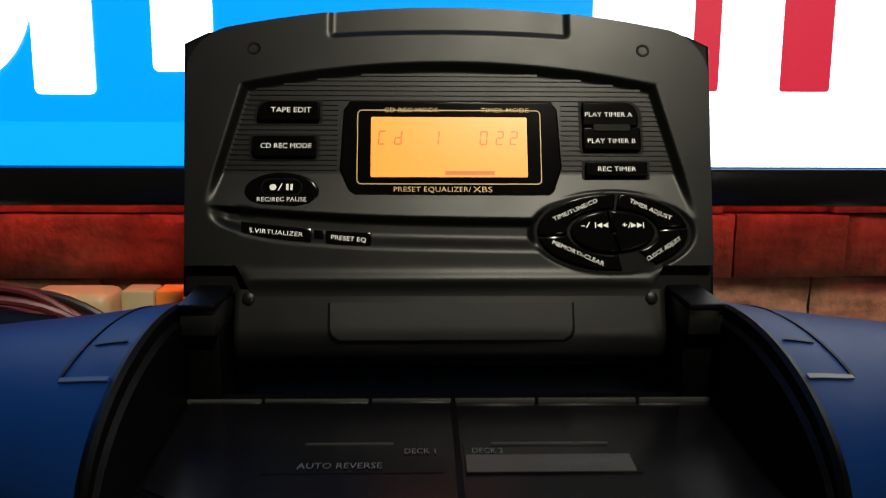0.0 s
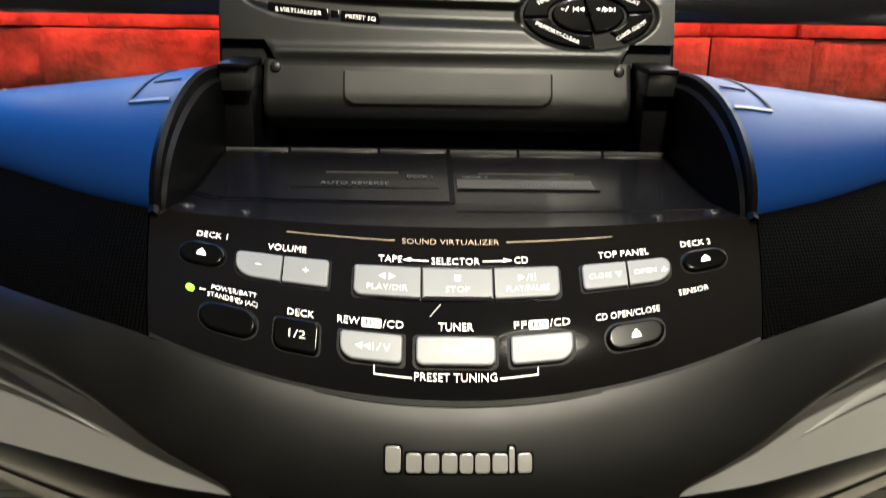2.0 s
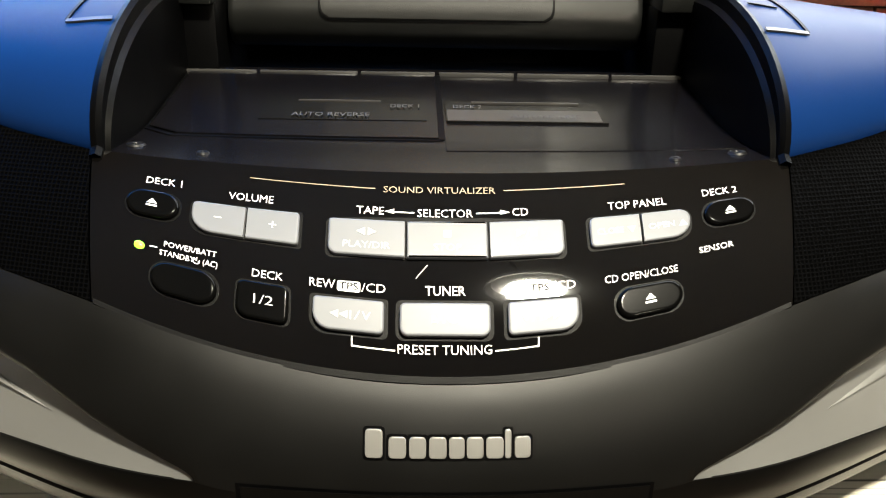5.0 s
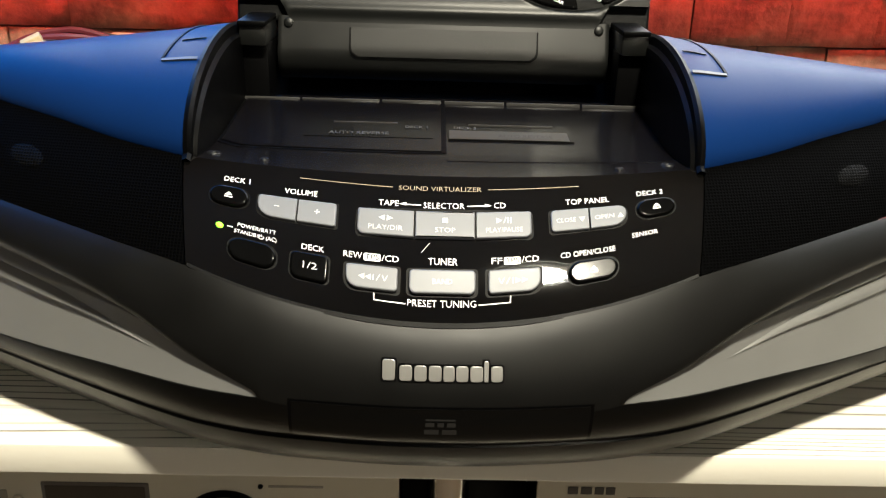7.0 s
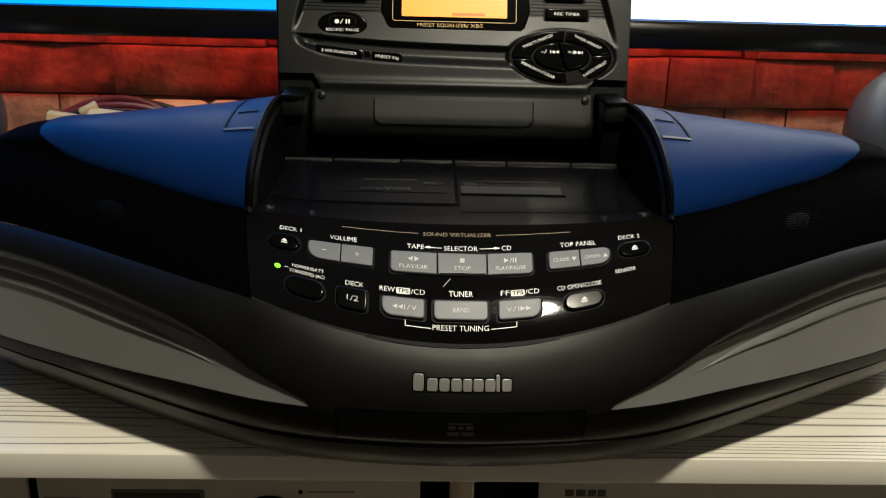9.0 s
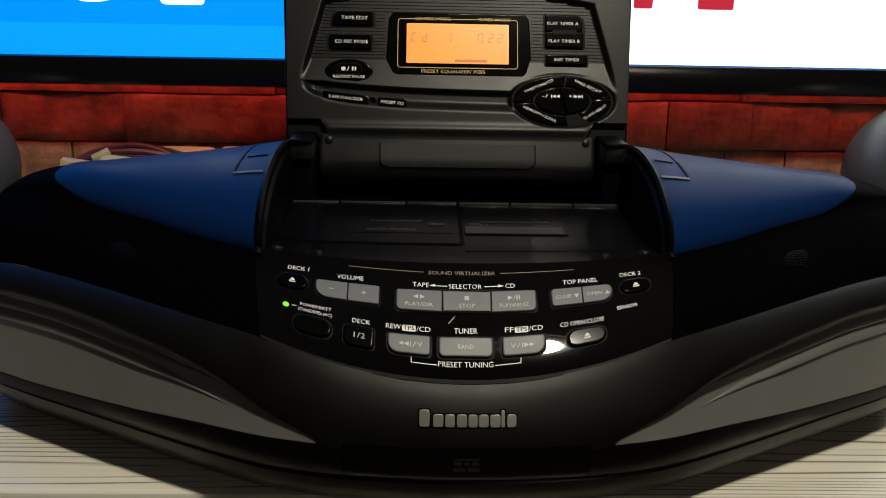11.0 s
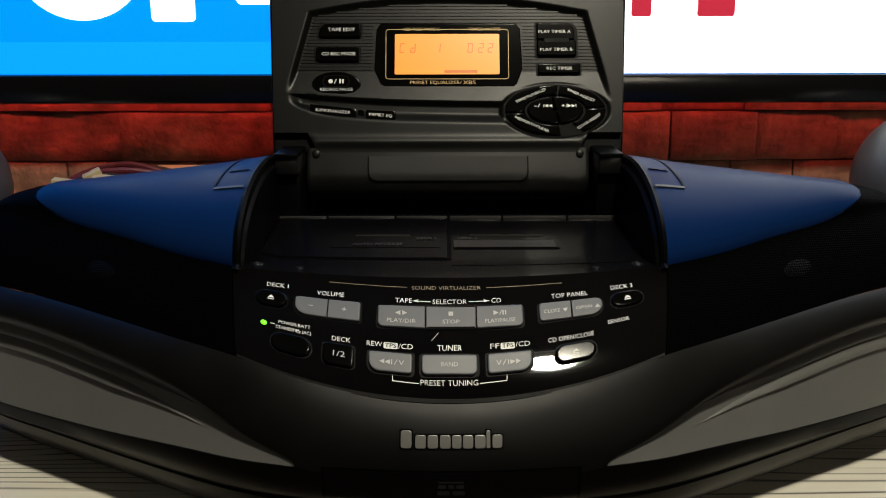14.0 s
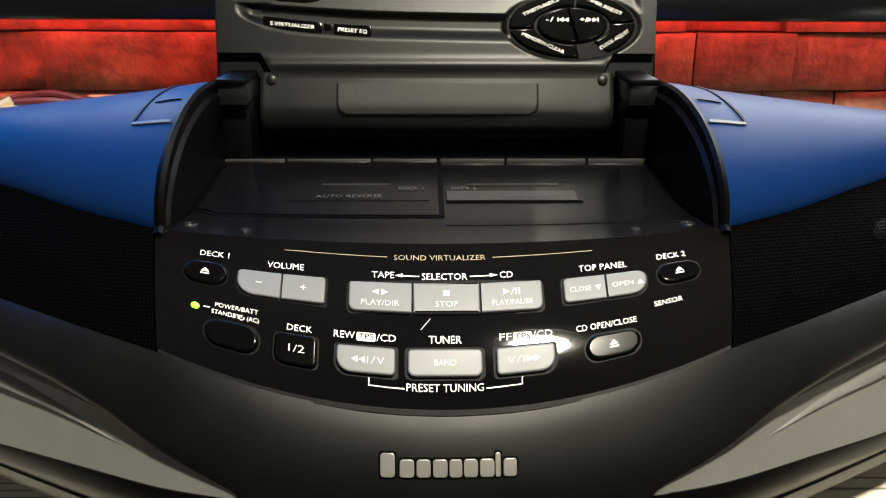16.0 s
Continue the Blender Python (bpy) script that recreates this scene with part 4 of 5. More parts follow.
for s in (-1, 1):
    rows = [[on_cover(0.1476 - 0.0050 * j / 14, 1.61 + 0.75 * j / 14, h) + Vector((d, 0, 0)) for d, h in ((-0.0007, 0.0020), (-0.0006, 0.0027), (0.0006, 0.0027), (0.0007, 0.0020))] for j in range(15)]
    piece("handle_seam", grid(mirrored(rows, s)), black_matte, None, "dark curved seam of the handle end")
    rows = [[on_cover(0.1275 + 0.0200 * i / 8, 1.605 + d, h) for d, h in ((-0.012, 0.0020), (-0.010, 0.0027), (0.010, 0.0027), (0.012, 0.0020))] for i in range(9)]
    piece("handle_lip", grid(mirrored(rows, s)), highlight_grey, None, "lip of the handle end, its highlight painted pale")
    rows = [[on_cover(0.1290 + 0.0135 * i / 8, 1.80 + d, h) for d, h in ((-0.006, 0.0020), (-0.005, 0.0026), (0.005, 0.0026), (0.006, 0.0020))] for i in range(9)]
    piece("handle_seam", grid(mirrored(rows, s)), black_matte, None, "dark curved seam of the handle end")
# small feet
for x, y in ((-0.25, 0.37), (0.25, 0.37), (-0.12, 0.30), (0.12, 0.30), (-0.2, 0.47), (0.2, 0.47)):
    bm = lathe([(0.0, 0.1625), (0.009, 0.1625), (0.010, 0.1640), (0.010, 0.1700)], 20)
    piece("rubber_foot", moved(bm, Matrix.Translation((x, y, 0))), black_matte)

# ---------------------------------------------------------------- room materials


def wood_material():
    """Pale whitewashed boards with long dark wavering grain lines along x."""
    m = bpy.data.materials.new("whitewashed_wood")
    m.use_nodes = True
    nt = m.node_tree
    b = nt.nodes["Principled BSDF"]
    tc = nt.nodes.new("ShaderNodeTexCoord")
    mp = nt.nodes.new("ShaderNodeMapping")
    mp.inputs["Scale"].default_value = (1.3, 16.0, 16.0)
    nt.links.new(tc.outputs["Object"], mp.inputs["Vector"])
    n1 = nt.nodes.new("ShaderNodeTexNoise")
    n1.inputs["Scale"].default_value, n1.inputs["Detail"].default_value, n1.inputs["Distortion"].default_value = 1.0, 1, 0.25
    nt.links.new(mp.outputs["Vector"], n1.inputs["Vector"])
    # many lines out of one smooth field
    ml = nt.nodes.new("ShaderNodeMath")
    ml.operation, ml.inputs[1].default_value = "MULTIPLY_ADD", 11.0
    nt.links.new(n1.outputs["Fac"], ml.inputs[0])
    sep = nt.nodes.new("ShaderNodeSeparateXYZ")
    nt.links.new(tc.outputs["Object"], sep.inputs[0])
    rise = nt.nodes.new("ShaderNodeMath")
    rise.operation, rise.inputs[1].default_value = "MULTIPLY", 150.0
    nt.links.new(sep.outputs["Y"], rise.inputs[0])
    nt.links.new(rise.outputs[0], ml.inputs[2])
    pp = nt.nodes.new("ShaderNodeMath")
    pp.operation, pp.inputs[1].default_value = "PINGPONG", 0.5
    nt.links.new(ml.outputs[0], pp.inputs[0])
    line = nt.nodes.new("ShaderNodeValToRGB")
    line.color_ramp.elements[0].position, line.color_ramp.elements[0].color = 0.0, (1, 1, 1, 1)
    line.color_ramp.elements[1].position, line.color_ramp.elements[1].color = 0.16, (0, 0, 0, 1)
    nt.links.new(pp.outputs[0], line.inputs["Fac"])
    mp2 = nt.nodes.new("ShaderNodeMapping")
    mp2.inputs["Scale"].default_value = (1.5, 90, 90)
    nt.links.new(tc.outputs["Object"], mp2.inputs["Vector"])
    n2 = nt.nodes.new("ShaderNodeTexNoise")
    n2.inputs["Scale"].default_value, n2.inputs["Detail"].default_value = 1.3, 3
    nt.links.new(mp2.outputs["Vector"], n2.inputs["Vector"])
    gate = nt.nodes.new("ShaderNodeValToRGB")
    gate.color_ramp.elements[0].position, gate.color_ramp.elements[1].position = 0.38, 0.52
    nt.links.new(n2.outputs["Fac"], gate.inputs["Fac"])
    dark = nt.nodes.new("ShaderNodeMath")
    dark.operation = "MULTIPLY"
    nt.links.new(line.outputs["Color"], dark.inputs[0])
    nt.links.new(gate.outputs["Color"], dark.inputs[1])
    base = nt.nodes.new("ShaderNodeMix")
    base.data_type = "RGBA"
    base.inputs["A"].default_value, base.inputs["B"].default_value = (0.72, 0.69, 0.61, 1), (0.55, 0.515, 0.44, 1)
    nt.links.new(n2.outputs["Fac"], base.inputs["Factor"])
    mix = nt.nodes.new("ShaderNodeMix")
    mix.data_type = "RGBA"
    mix.inputs["B"].default_value = (0.025, 0.022, 0.020, 1)
    nt.links.new(dark.outputs[0], mix.inputs["Factor"])
    nt.links.new(base.outputs["Result"], mix.inputs["A"])
    nt.links.new(mix.outputs["Result"], b.inputs["Base Color"])
    b.inputs["Roughness"].default_value = 0.42
    return m


def stone_material():
    m = bpy.data.materials.new("brick_stone")
    m.use_nodes = True
    nt = m.node_tree
    b = nt.nodes["Principled BSDF"]
    tc = nt.nodes.new("ShaderNodeTexCoord")
    oi = nt.nodes.new("ShaderNodeObjectInfo")
    n1 = nt.nodes.new("ShaderNodeTexNoise")
    n1.inputs["Scale"].default_value, n1.inputs["Detail"].default_value, n1.inputs["Roughness"].default_value = 28, 9, 0.65
    nt.links.new(tc.outputs["Object"], n1.inputs["Vector"])
    ramp = nt.nodes.new("ShaderNodeValToRGB")
    ramp.color_ramp.elements[0].position, ramp.color_ramp.elements[0].color = 0.33, (0.105, 0.045, 0.028, 1)
    ramp.color_ramp.elements[1].position, ramp.color_ramp.elements[1].color = 0.70, (0.34, 0.165, 0.10, 1)
    nt.links.new(n1.outputs["Fac"], ramp.inputs["Fac"])
    hv = nt.nodes.new("ShaderNodeHueSaturation")
    mr = nt.nodes.new("ShaderNodeMapRange")
    mr.inputs["To Min"].default_value, mr.inputs["To Max"].default_value = 0.72, 1.2
    nt.links.new(oi.outputs["Random"], mr.inputs["Value"])
    nt.links.new(mr.outputs["Result"], hv.inputs["Value"])
    nt.links.new(ramp.outputs["Color"], hv.inputs["Color"])
    nt.links.new(hv.outputs["Color"], b.inputs["Base Color"])
    b.inputs["Roughness"].default_value = 0.8
    n2 = nt.nodes.new("ShaderNodeTexNoise")
    n2.inputs["Scale"].default_value, n2.inputs["Detail"].default_value = 120, 8
    nt.links.new(tc.outputs["Object"], n2.inputs["Vector"])
    bn = nt.nodes.new("ShaderNodeBump")
    bn.inputs["Strength"].default_value, bn.inputs["Distance"].default_value = 0.8, 0.003
    nt.links.new(n2.outputs["Fac"], bn.inputs["Height"])
    nt.links.new(bn.outputs["Normal"], b.inputs["Normal"])
    return m


def mesh_cloth_material(strand=(0.0012, 0.0012, 0.0013), shine=0.002):
    """Black speaker mesh: a close grid of round holes."""
    m = bpy.data.materials.new("speaker_mesh")
    m.use_nodes = True
    nt = m.node_tree
    b = nt.nodes["Principled BSDF"]
    tc = nt.nodes.new("ShaderNodeTexCoord")
    sx = nt.nodes.new("ShaderNodeSeparateXYZ")
    nt.links.new(tc.outputs["Object"], sx.inputs[0])

    def op(kind, a, c):
        n = nt.nodes.new("ShaderNodeMath")
        n.operation = kind
        for i, q in enumerate((a, c)):
            if q is None:
                continue
            if isinstance(q, (int, float)):
                n.inputs[i].default_value = q
            else:
                nt.links.new(q, n.inputs[i])
        return n.outputs[0]

    k = 2 * math.pi / 0.0034
    along = op("MULTIPLY", sx.outputs["X"], k)
    across = op("MULTIPLY", op("ADD", op("MULTIPLY", sx.outputs["Z"], 1.25), op("MULTIPLY", sx.outputs["Y"], 0.2)), k)
    dots = op("MULTIPLY", op("SINE", along, None), op("SINE", across, None))
    ramp = nt.nodes.new("ShaderNodeValToRGB")
    ramp.color_ramp.elements[0].position, ramp.color_ramp.elements[0].color = 0.25, (*strand, 1)
    ramp.color_ramp.elements[1].position, ramp.color_ramp.elements[1].color = 0.5, (0.0004, 0.0004, 0.0004, 1)
    ab = op("ABSOLUTE", dots, None)
    nt.links.new(ab, ramp.inputs["Fac"])
    nt.links.new(ramp.outputs["Color"], b.inputs["Base Color"])
    b.inputs["Roughness"].default_value = 0.42
    b.inputs["Specular IOR Level"].default_value = shine
    bn = nt.nodes.new("ShaderNodeBump")
    bn.invert = True
    bn.inputs["Strength"].default_value, bn.inputs["Distance"].default_value = 0.45, 0.0005
    nt.links.new(ab, bn.inputs["Height"])
    nt.links.new(bn.outputs["Normal"], b.inputs["Normal"])
    return m


mesh_cloth = mesh_cloth_material()
for ob in list(stereo.children):
    if ob.name.startswith("speaker_grille"):
        ob.data.materials.clear()
        ob.data.materials.append(mesh_cloth)
# Glints off the tweeter, put on the mesh as a patch of paler strands.
glint_mesh = mesh_cloth_material((0.0030, 0.0030, 0.0030), 0.01)
for s in (-1, 1):
    rows = []
    for r in range(6):
        k = r / 5
        rows.append([upper(0.214 + 0.0105 * k * math.cos(2 * math.pi * i / 28), 0.50 + 0.11 * k * math.sin(2 * math.pi * i / 28)) + Vector((0, -1, 1)) * (0.0002 + 0.0005 * (1 - k * k)) for i in range(28)])
    piece("tweeter_dome", grid(mirrored(rows, s), closed=True), glint_mesh, None, "paler mesh patch painting glints off the tweeter behind")
wood = wood_material()
stone = stone_material()
edge_band = material("cream_edge_band", (0.62, 0.59, 0.52), 0.45, 0, 12, 0.05, 0.1, 300)
wall_paint = material("warm_wall_paint", (0.12, 0.105, 0.09), 0.85, 0, 6, 0.08, 0.2, 200)

# ---------------------------------------------------------------- shelf
board = mesh_object("shelf", boxed((-1.1, 0.2512, SHELF_LOW), (1.1, WALL_Y - 0.002, SHELF_TOP), 0.0008), wood)
tagged(board, "whitewashed wooden shelf board with dark grain lines", "shelf", kind="structure")
part("edge_band", boxed((-1.1, 0.2500, SHELF_LOW + 0.0003), (1.1, 0.2515, SHELF_TOP - 0.0003), 0.0004), edge_band, board, "plain cream edge band")
low_board = mesh_object("lower_shelf", boxed((-1.1, 0.2512, 0.002), (1.1, WALL_Y - 0.002, 0.020), 0.0008), wood)
tagged(low_board, "whitewashed lower shelf board under the tuners", "shelf", kind="structure")

# ---------------------------------------------------------------- room shell
wall = mesh_object("wall_back", boxed((-2.0, WALL_Y + 0.006, -0.85), (2.0, WALL_Y + 0.15, 2.0)), material("wall_mortar", (0.10, 0.065, 0.05), 0.9, 0, 40, 0.3, 0.5, 150), smooth=False)
tagged(wall, "stone-faced wall glowing red below the television", "wall", kind="structure")
for name, lo, hi in (("wall_left", (-2.15, -3.0, -0.85), (-2.0, 0.82, 2.0)), ("wall_right", (2.0, -3.0, -0.85), (2.15, 0.82, 2.0)), ("wall_front", (-2.15, -3.15, -0.85), (2.15, -3.0, 2.0))):
    tagged(mesh_object(name, boxed(lo, hi), wall_paint, smooth=False), "plain dim painted room wall", "wall", kind="structure")
tagged(mesh_object("ceiling", boxed((-2.15, -3.15, 2.0), (2.15, 0.82, 2.1)), material("ceiling_paint", (0.42, 0.35, 0.26), 0.85, 0, 6, 0.08, 0.2, 200), smooth=False), "plain dim ceiling", "ceiling", kind="structure")
tagged(mesh_object("floor", boxed((-2.15, -3.15, -0.95), (2.15, 0.82, -0.85)), material("floor_wood", (0.12, 0.085, 0.055), 0.5, 0, 8, 0.2), smooth=False), "dark wooden floor", "floor", kind="structure")

# the ceiling lamp
lamp = thing("ceiling_lamp", "small warm ceiling lamp hanging above the shelf", "lamp", LAMP)
part("shade", lathe([(0.03, 0.06), (0.085, 0.03), (0.10, -0.03), (0.096, -0.03), (0.08, 0.028), (0.028, 0.055)], 32), material("lamp_metal", (0.5, 0.5, 0.5), 0.4, 0.6), lamp)
part("cord", moved(lathe([(0.004, 0.05), (0.004, 0.38), (0.0, 0.38)], 10), Matrix()), black_matte, lamp)

fill_lamp = thing("fill_lamp", "unseen pendant lamp added in front as fill light", "lamp", FILL_LAMP)
part("shade", lathe([(0.03, 0.06), (0.105, 0.03), (0.13, -0.03), (0.126, -0.03), (0.10, 0.028), (0.028, 0.055)], 32), bpy.data.materials["lamp_metal"], fill_lamp)
part("cord", lathe([(0.004, 0.05), (0.004, 0.90), (0.0, 0.90)], 10), black_matte, fill_lamp)

# ---------------------------------------------------------------- television
tv_black = material("satin_black_bezel", (0.004, 0.004, 0.0045), 0.20, 0.0, 12, 0.2)
TV = Matrix.Translation((0, -0.61, -0.387))
tv = thing("television", "large flat television with glossy black bezel before the wall", "television", (0, 0.61, 0.387))
bz = boxed((-0.80, 0.6005, 0.3810), (0.80, 0.6300, 0.4075), 0.003)
part("bezel", moved(bz, TV), tv_black, tv, "glossy black lower bezel")
for lo, hi in (((-0.80, 0.6005, 0.408), (-0.785, 0.63, 1.30)), ((0.785, 0.6005, 0.408), (0.80, 0.63, 1.30)), ((-0.80, 0.6005, 1.30), (0.80, 0.63, 1.315))):
    part("bezel", moved(boxed(lo, hi, 0.003), TV), black_gloss, tv)
part("back_case", moved(boxed((-0.79, 0.6305, 0.405), (0.79, 0.652, 1.30), 0.004), TV), black_matte, tv)
screen_blue = glow("screen_blue", (0.0, 0.25, 1.0), 1.35)
screen_sky = glow("screen_sky", (0.002, 0.30, 1.0), 1.35)
screen_white = glow("screen_white", (0.90, 0.96, 1.0), 2.3)
screen_red = glow("screen_red", (0.55, 0.02, 0.05), 0.9)
part("screen", moved(boxed((-0.784, 0.6040, 0.408), (0.784, 0.6290, 1.30)), TV), screen_blue, tv, "lit blue screen picture")


def picture(bm, mat, label):
    return part("picture_area", moved(warp(bm, lambda x, y, z: Vector((x, z, y))), TV), mat, tv, label)


def flat(out, y):
    return slab(out, y, y + 0.0004)


# White carried on up the unseen height so that it lights the right cover.
picture(flat([(0.10, 0.4082), (0.783, 0.4082), (0.783, 1.29), (0.10, 1.29)], 0.6034), screen_white, "white part of the screen picture")
picture(flat([(-0.783, 0.4082), (0.0, 0.4082), (0.0, 0.437), (-0.783, 0.437)], 0.6034), screen_sky, "paler blue strip of the screen picture")
picture(flat(rounded(-0.268, 0.455, -0.228, 0.62, 0.004, 3), 0.6028), screen_white, "white letter stem on the screen")
picture(flat(rounded(-0.190, 0.470, -0.150, 0.62, 0.004, 3), 0.6028), screen_white, "white letter stem on the screen")
ring = bmesh.new()
turn_in, turn_out = ([ring.verts.new((-0.330 + r * math.cos(2 * math.pi * i / 48), 0.520 + r * math.sin(2 * math.pi * i / 48), 0.6026)) for i in range(48)] for r in (0.036, 0.064))
for i in range(48):
    ring.faces.new((turn_in[i], turn_in[(i + 1) % 48], turn_out[(i + 1) % 48], turn_out[i]))
picture(ring, screen_white, "white letter bowl on the screen")
for x0, x1 in ((0.168, 0.186), (0.228, 0.262)):
    picture(flat(rounded(x0, 0.459, x1, 0.60, 0.002, 2), 0.6028), screen_red, "red shape on the screen")
# bracket that carries it on the wall
part("wall_mount", moved(boxed((-0.2, 0.6515, 0.7), (0.2, WALL_Y + 0.006, 0.95), 0.002), TV), black_matte, tv)

# red light strip behind the screen's lower edge
strip = thing("light_strip", "red light strip behind the television's lower edge", "light strip", (0, 0.641, 0.403))
part("tape", boxed((-0.76, -0.004, -0.0010), (0.76, 0.004, 0.0010)), glow("red_strip", (1.0, 0.02, 0.02), 1.5), strip)

# ---------------------------------------------------------------- balls at both ends
grey_ball = material("satin_grey_ball", (0.055, 0.06, 0.066), 0.38, 0.1, 12, 0.05, 0.08, 900)
for x, z in ((0.424, 0.318), (-0.452, 0.314)):
    ball = thing("ball_speaker", "satin grey ball-shaped speaker on a short stand", "speaker", (x, 0.535, SHELF_TOP), group="ball speakers")
    h = z - SHELF_TOP
    prof = [(0.066 * math.sin(radians(b)), h - 0.066 * math.cos(radians(b))) for b in range(0, 181, 6)]
    prof[0], prof[-1] = (0.0004, prof[0][1]), (0.0004, prof[-1][1])
    part("shell", lathe(prof, 48), grey_ball, ball)
    part("stand", lathe([(0.0, 0.0), (0.045, 0.0), (0.046, 0.004), (0.02, 0.012), (0.012, 0.03), (0.012, h - 0.063)], 32), black_matte, ball)

# ---------------------------------------------------------------- cable bundle behind the blue cover
# Dark red cable, the red deepened for the light strip's glow on it.
red_glow_cable = material("red_cable_with_glow", (0.09, 0.012, 0.018), 0.45, 0, 60, 0.2)
black_cable = material("black_cable", (0.015, 0.015, 0.016), 0.4)
cream = material("cream_plastic", (0.40, 0.31, 0.18), 0.5)


def tube(points, r, n=8):
    pts = [Vector(p) for p in points]
    rows = []
    for i, p in enumerate(pts):
        d = (pts[min(i + 1, len(pts) - 1)] - pts[max(i - 1, 0)]).normalized()
        a = d.cross(Vector((0.13, 0.31, 0.94))).normalized()
        b = d.cross(a)
        rows.append([p + (a * math.cos(2 * math.pi * k / n) + b * math.sin(2 * math.pi * k / n)) * r for k in range(n)])
    return grid(rows, closed=True)


bundle = thing("cable_bundle", "coiled dark red and black cables leaning against the wall", "cables", (-0.300, 0.588, SHELF_TOP))
rnd = random.Random(5)
for i in range(15):
    rx, rz = 0.088 + rnd.uniform(-0.014, 0.010), 0.077 + rnd.uniform(-0.008, 0.0035)
    y0, ph, lean = rnd.uniform(-0.040, 0.020), rnd.uniform(0, 6), rnd.uniform(-0.10, 0.10)
    x0 = rnd.uniform(-0.012, 0.012)
    pts = []
    for k in range(49):
        b = 2 * math.pi * k / 48
        wob = 0.004 * math.sin(3 * b + ph)
        x = x0 + (rx + wob) * math.cos(b)
        pts.append((x, y0 + 0.012 * math.sin(b + ph), max(0.0035, rz * (1 + math.sin(b)) + 0.003 + lean * x * 0.5 * (1 + math.sin(b)) / 2)))
    part("cable", tube(pts, 0.0021 + 0.0008 * (i % 3 == 0)), black_cable if i % 5 == 0 else red_glow_cable, bundle)
part("cable_tie", moved(boxed((-0.012, -0.048, 0.150), (0.012, 0.026, 0.178), 0.003), pose(0.062, 0, -0.012, 0, 24, 0)), red_glow_cable, bundle, "dark red tie round the coil")
plug = part("usb_plug", moved(boxed((-0.014, -0.006, -0.0025), (0.014, 0.006, 0.0025), 0.0006), pose(0.004, -0.052, 0.158, 20, 6, 0)), cream, bundle, "pale plug tip")
part("plug_grip", moved(boxed((0.014, -0.0075, -0.0045), (0.058, 0.0075, 0.0045), 0.002), pose(0.004, -0.052, 0.158, 20, 6, 0)), black_matte, bundle, "black plug grip")
part("connector", moved(boxed((-0.016, -0.007, -0.006), (0.016, 0.007, 0.006), 0.0015), pose(-0.030, -0.050, 0.152, 0, 10, 12)), cream, bundle, "cream connector block")
part("connector", moved(boxed((-0.008, -0.005, -0.003), (0.008, 0.005, 0.003), 0.001), pose(-0.012, -0.046, 0.162, 10, -25, 20)), cream, bundle, "cream connector block")
adapter = thing("power_adapter", "white rounded power adapter beside the cables", "adapter", (-0.260, 0.625, SHELF_TOP))
part("body", boxed((-0.030, -0.02, 0.0), (0.030, 0.02, 0.156), 0.008, 3), cream, adapter)
part("orange_end", boxed((0.060, -0.012, 0.0), (0.079, 0.012, 0.157), 0.002), material("orange_plastic", (0.75, 0.20, 0.03), 0.5), adapter, "orange end piece")
part("white_middle", boxed((0.036, -0.012, 0.0), (0.059, 0.012, 0.157), 0.002), cream, adapter)

# ---------------------------------------------------------------- tuners under the shelf
champagne = material("brushed_champagne", (0.52, 0.48, 0.39), 0.38, 0.25, 20, 0.06, 0.15, 900)
smoke_glass = material("smoked_window", (0.055, 0.045, 0.035), 0.2, 0, 30, 0.25)
dial_glass = material("dial_window", (0.16, 0.13, 0.09), 0.3, 0, 30, 0.2)
dial_print = material("dial_print", (0.05, 0.045, 0.04), 0.5)
UNIT_Y = 0.2750
unit_l = thing("amplifier", "champagne silver hi-fi amplifier under the shelf", "amplifier", (-0.147, UNIT_Y, 0.020), group="tuners under the shelf")
unit_r = thing("radio_tuner", "champagne silver radio tuner with long dial", "tuner", (0.30, UNIT_Y, 0.020), group="tuners under the shelf")
unit_f = thing("cassette_recorder", "champagne silver recorder beside the amplifier", "recorder", (-0.53, UNIT_Y, 0.020), group="tuners under the shelf")


def unit_part(unit, name, lo, hi, mat, label="", bevel=0.0008):
    p = unit.location
    return part(name, moved(boxed(lo, hi, bevel), Matrix.Translation((-p.x, -p.y, -p.z))), mat, unit, label)


def unit_text(unit, text, x, z, size, width, mat=dial_print, y=UNIT_Y - 0.0004):
    bm = writing(text, size)
    xs = [p.co.x for p in bm.verts]
    bmesh.ops.scale(bm, vec=(width / (max(xs) - min(xs)), 1, 1), verts=bm.verts)
    p = unit.location
    return part("lettering", warp(bm, lambda a, b, c: Vector((x + a - p.x, y - p.y, z + b - p.z))), mat, unit, text.lower() + " lettering")


for u, x0, x1 in ((unit_l, -0.2725, -0.0205), (unit_r, 0.0590, 0.50), (unit_f, -0.78, -0.2790)):
    unit_part(u, "case", (x0 + 0.003, UNIT_Y + 0.004, 0.0250), (x1 - 0.003, 0.60, 0.138), black_matte)
    unit_part(u, "front_plate", (x0, UNIT_Y, 0.0235), (x1, UNIT_Y + 0.004, 0.1405), champagne, "brushed champagne front plate")
    for sx in (x0 + 0.03, x1 - 0.03):
        for sy in (UNIT_Y + 0.05, 0.56):
            unit_part(u, "foot", (sx - 0.012, sy - 0.012, 0.020), (sx + 0.012, sy + 0.012, 0.0255), black_matte, bevel=0.001)
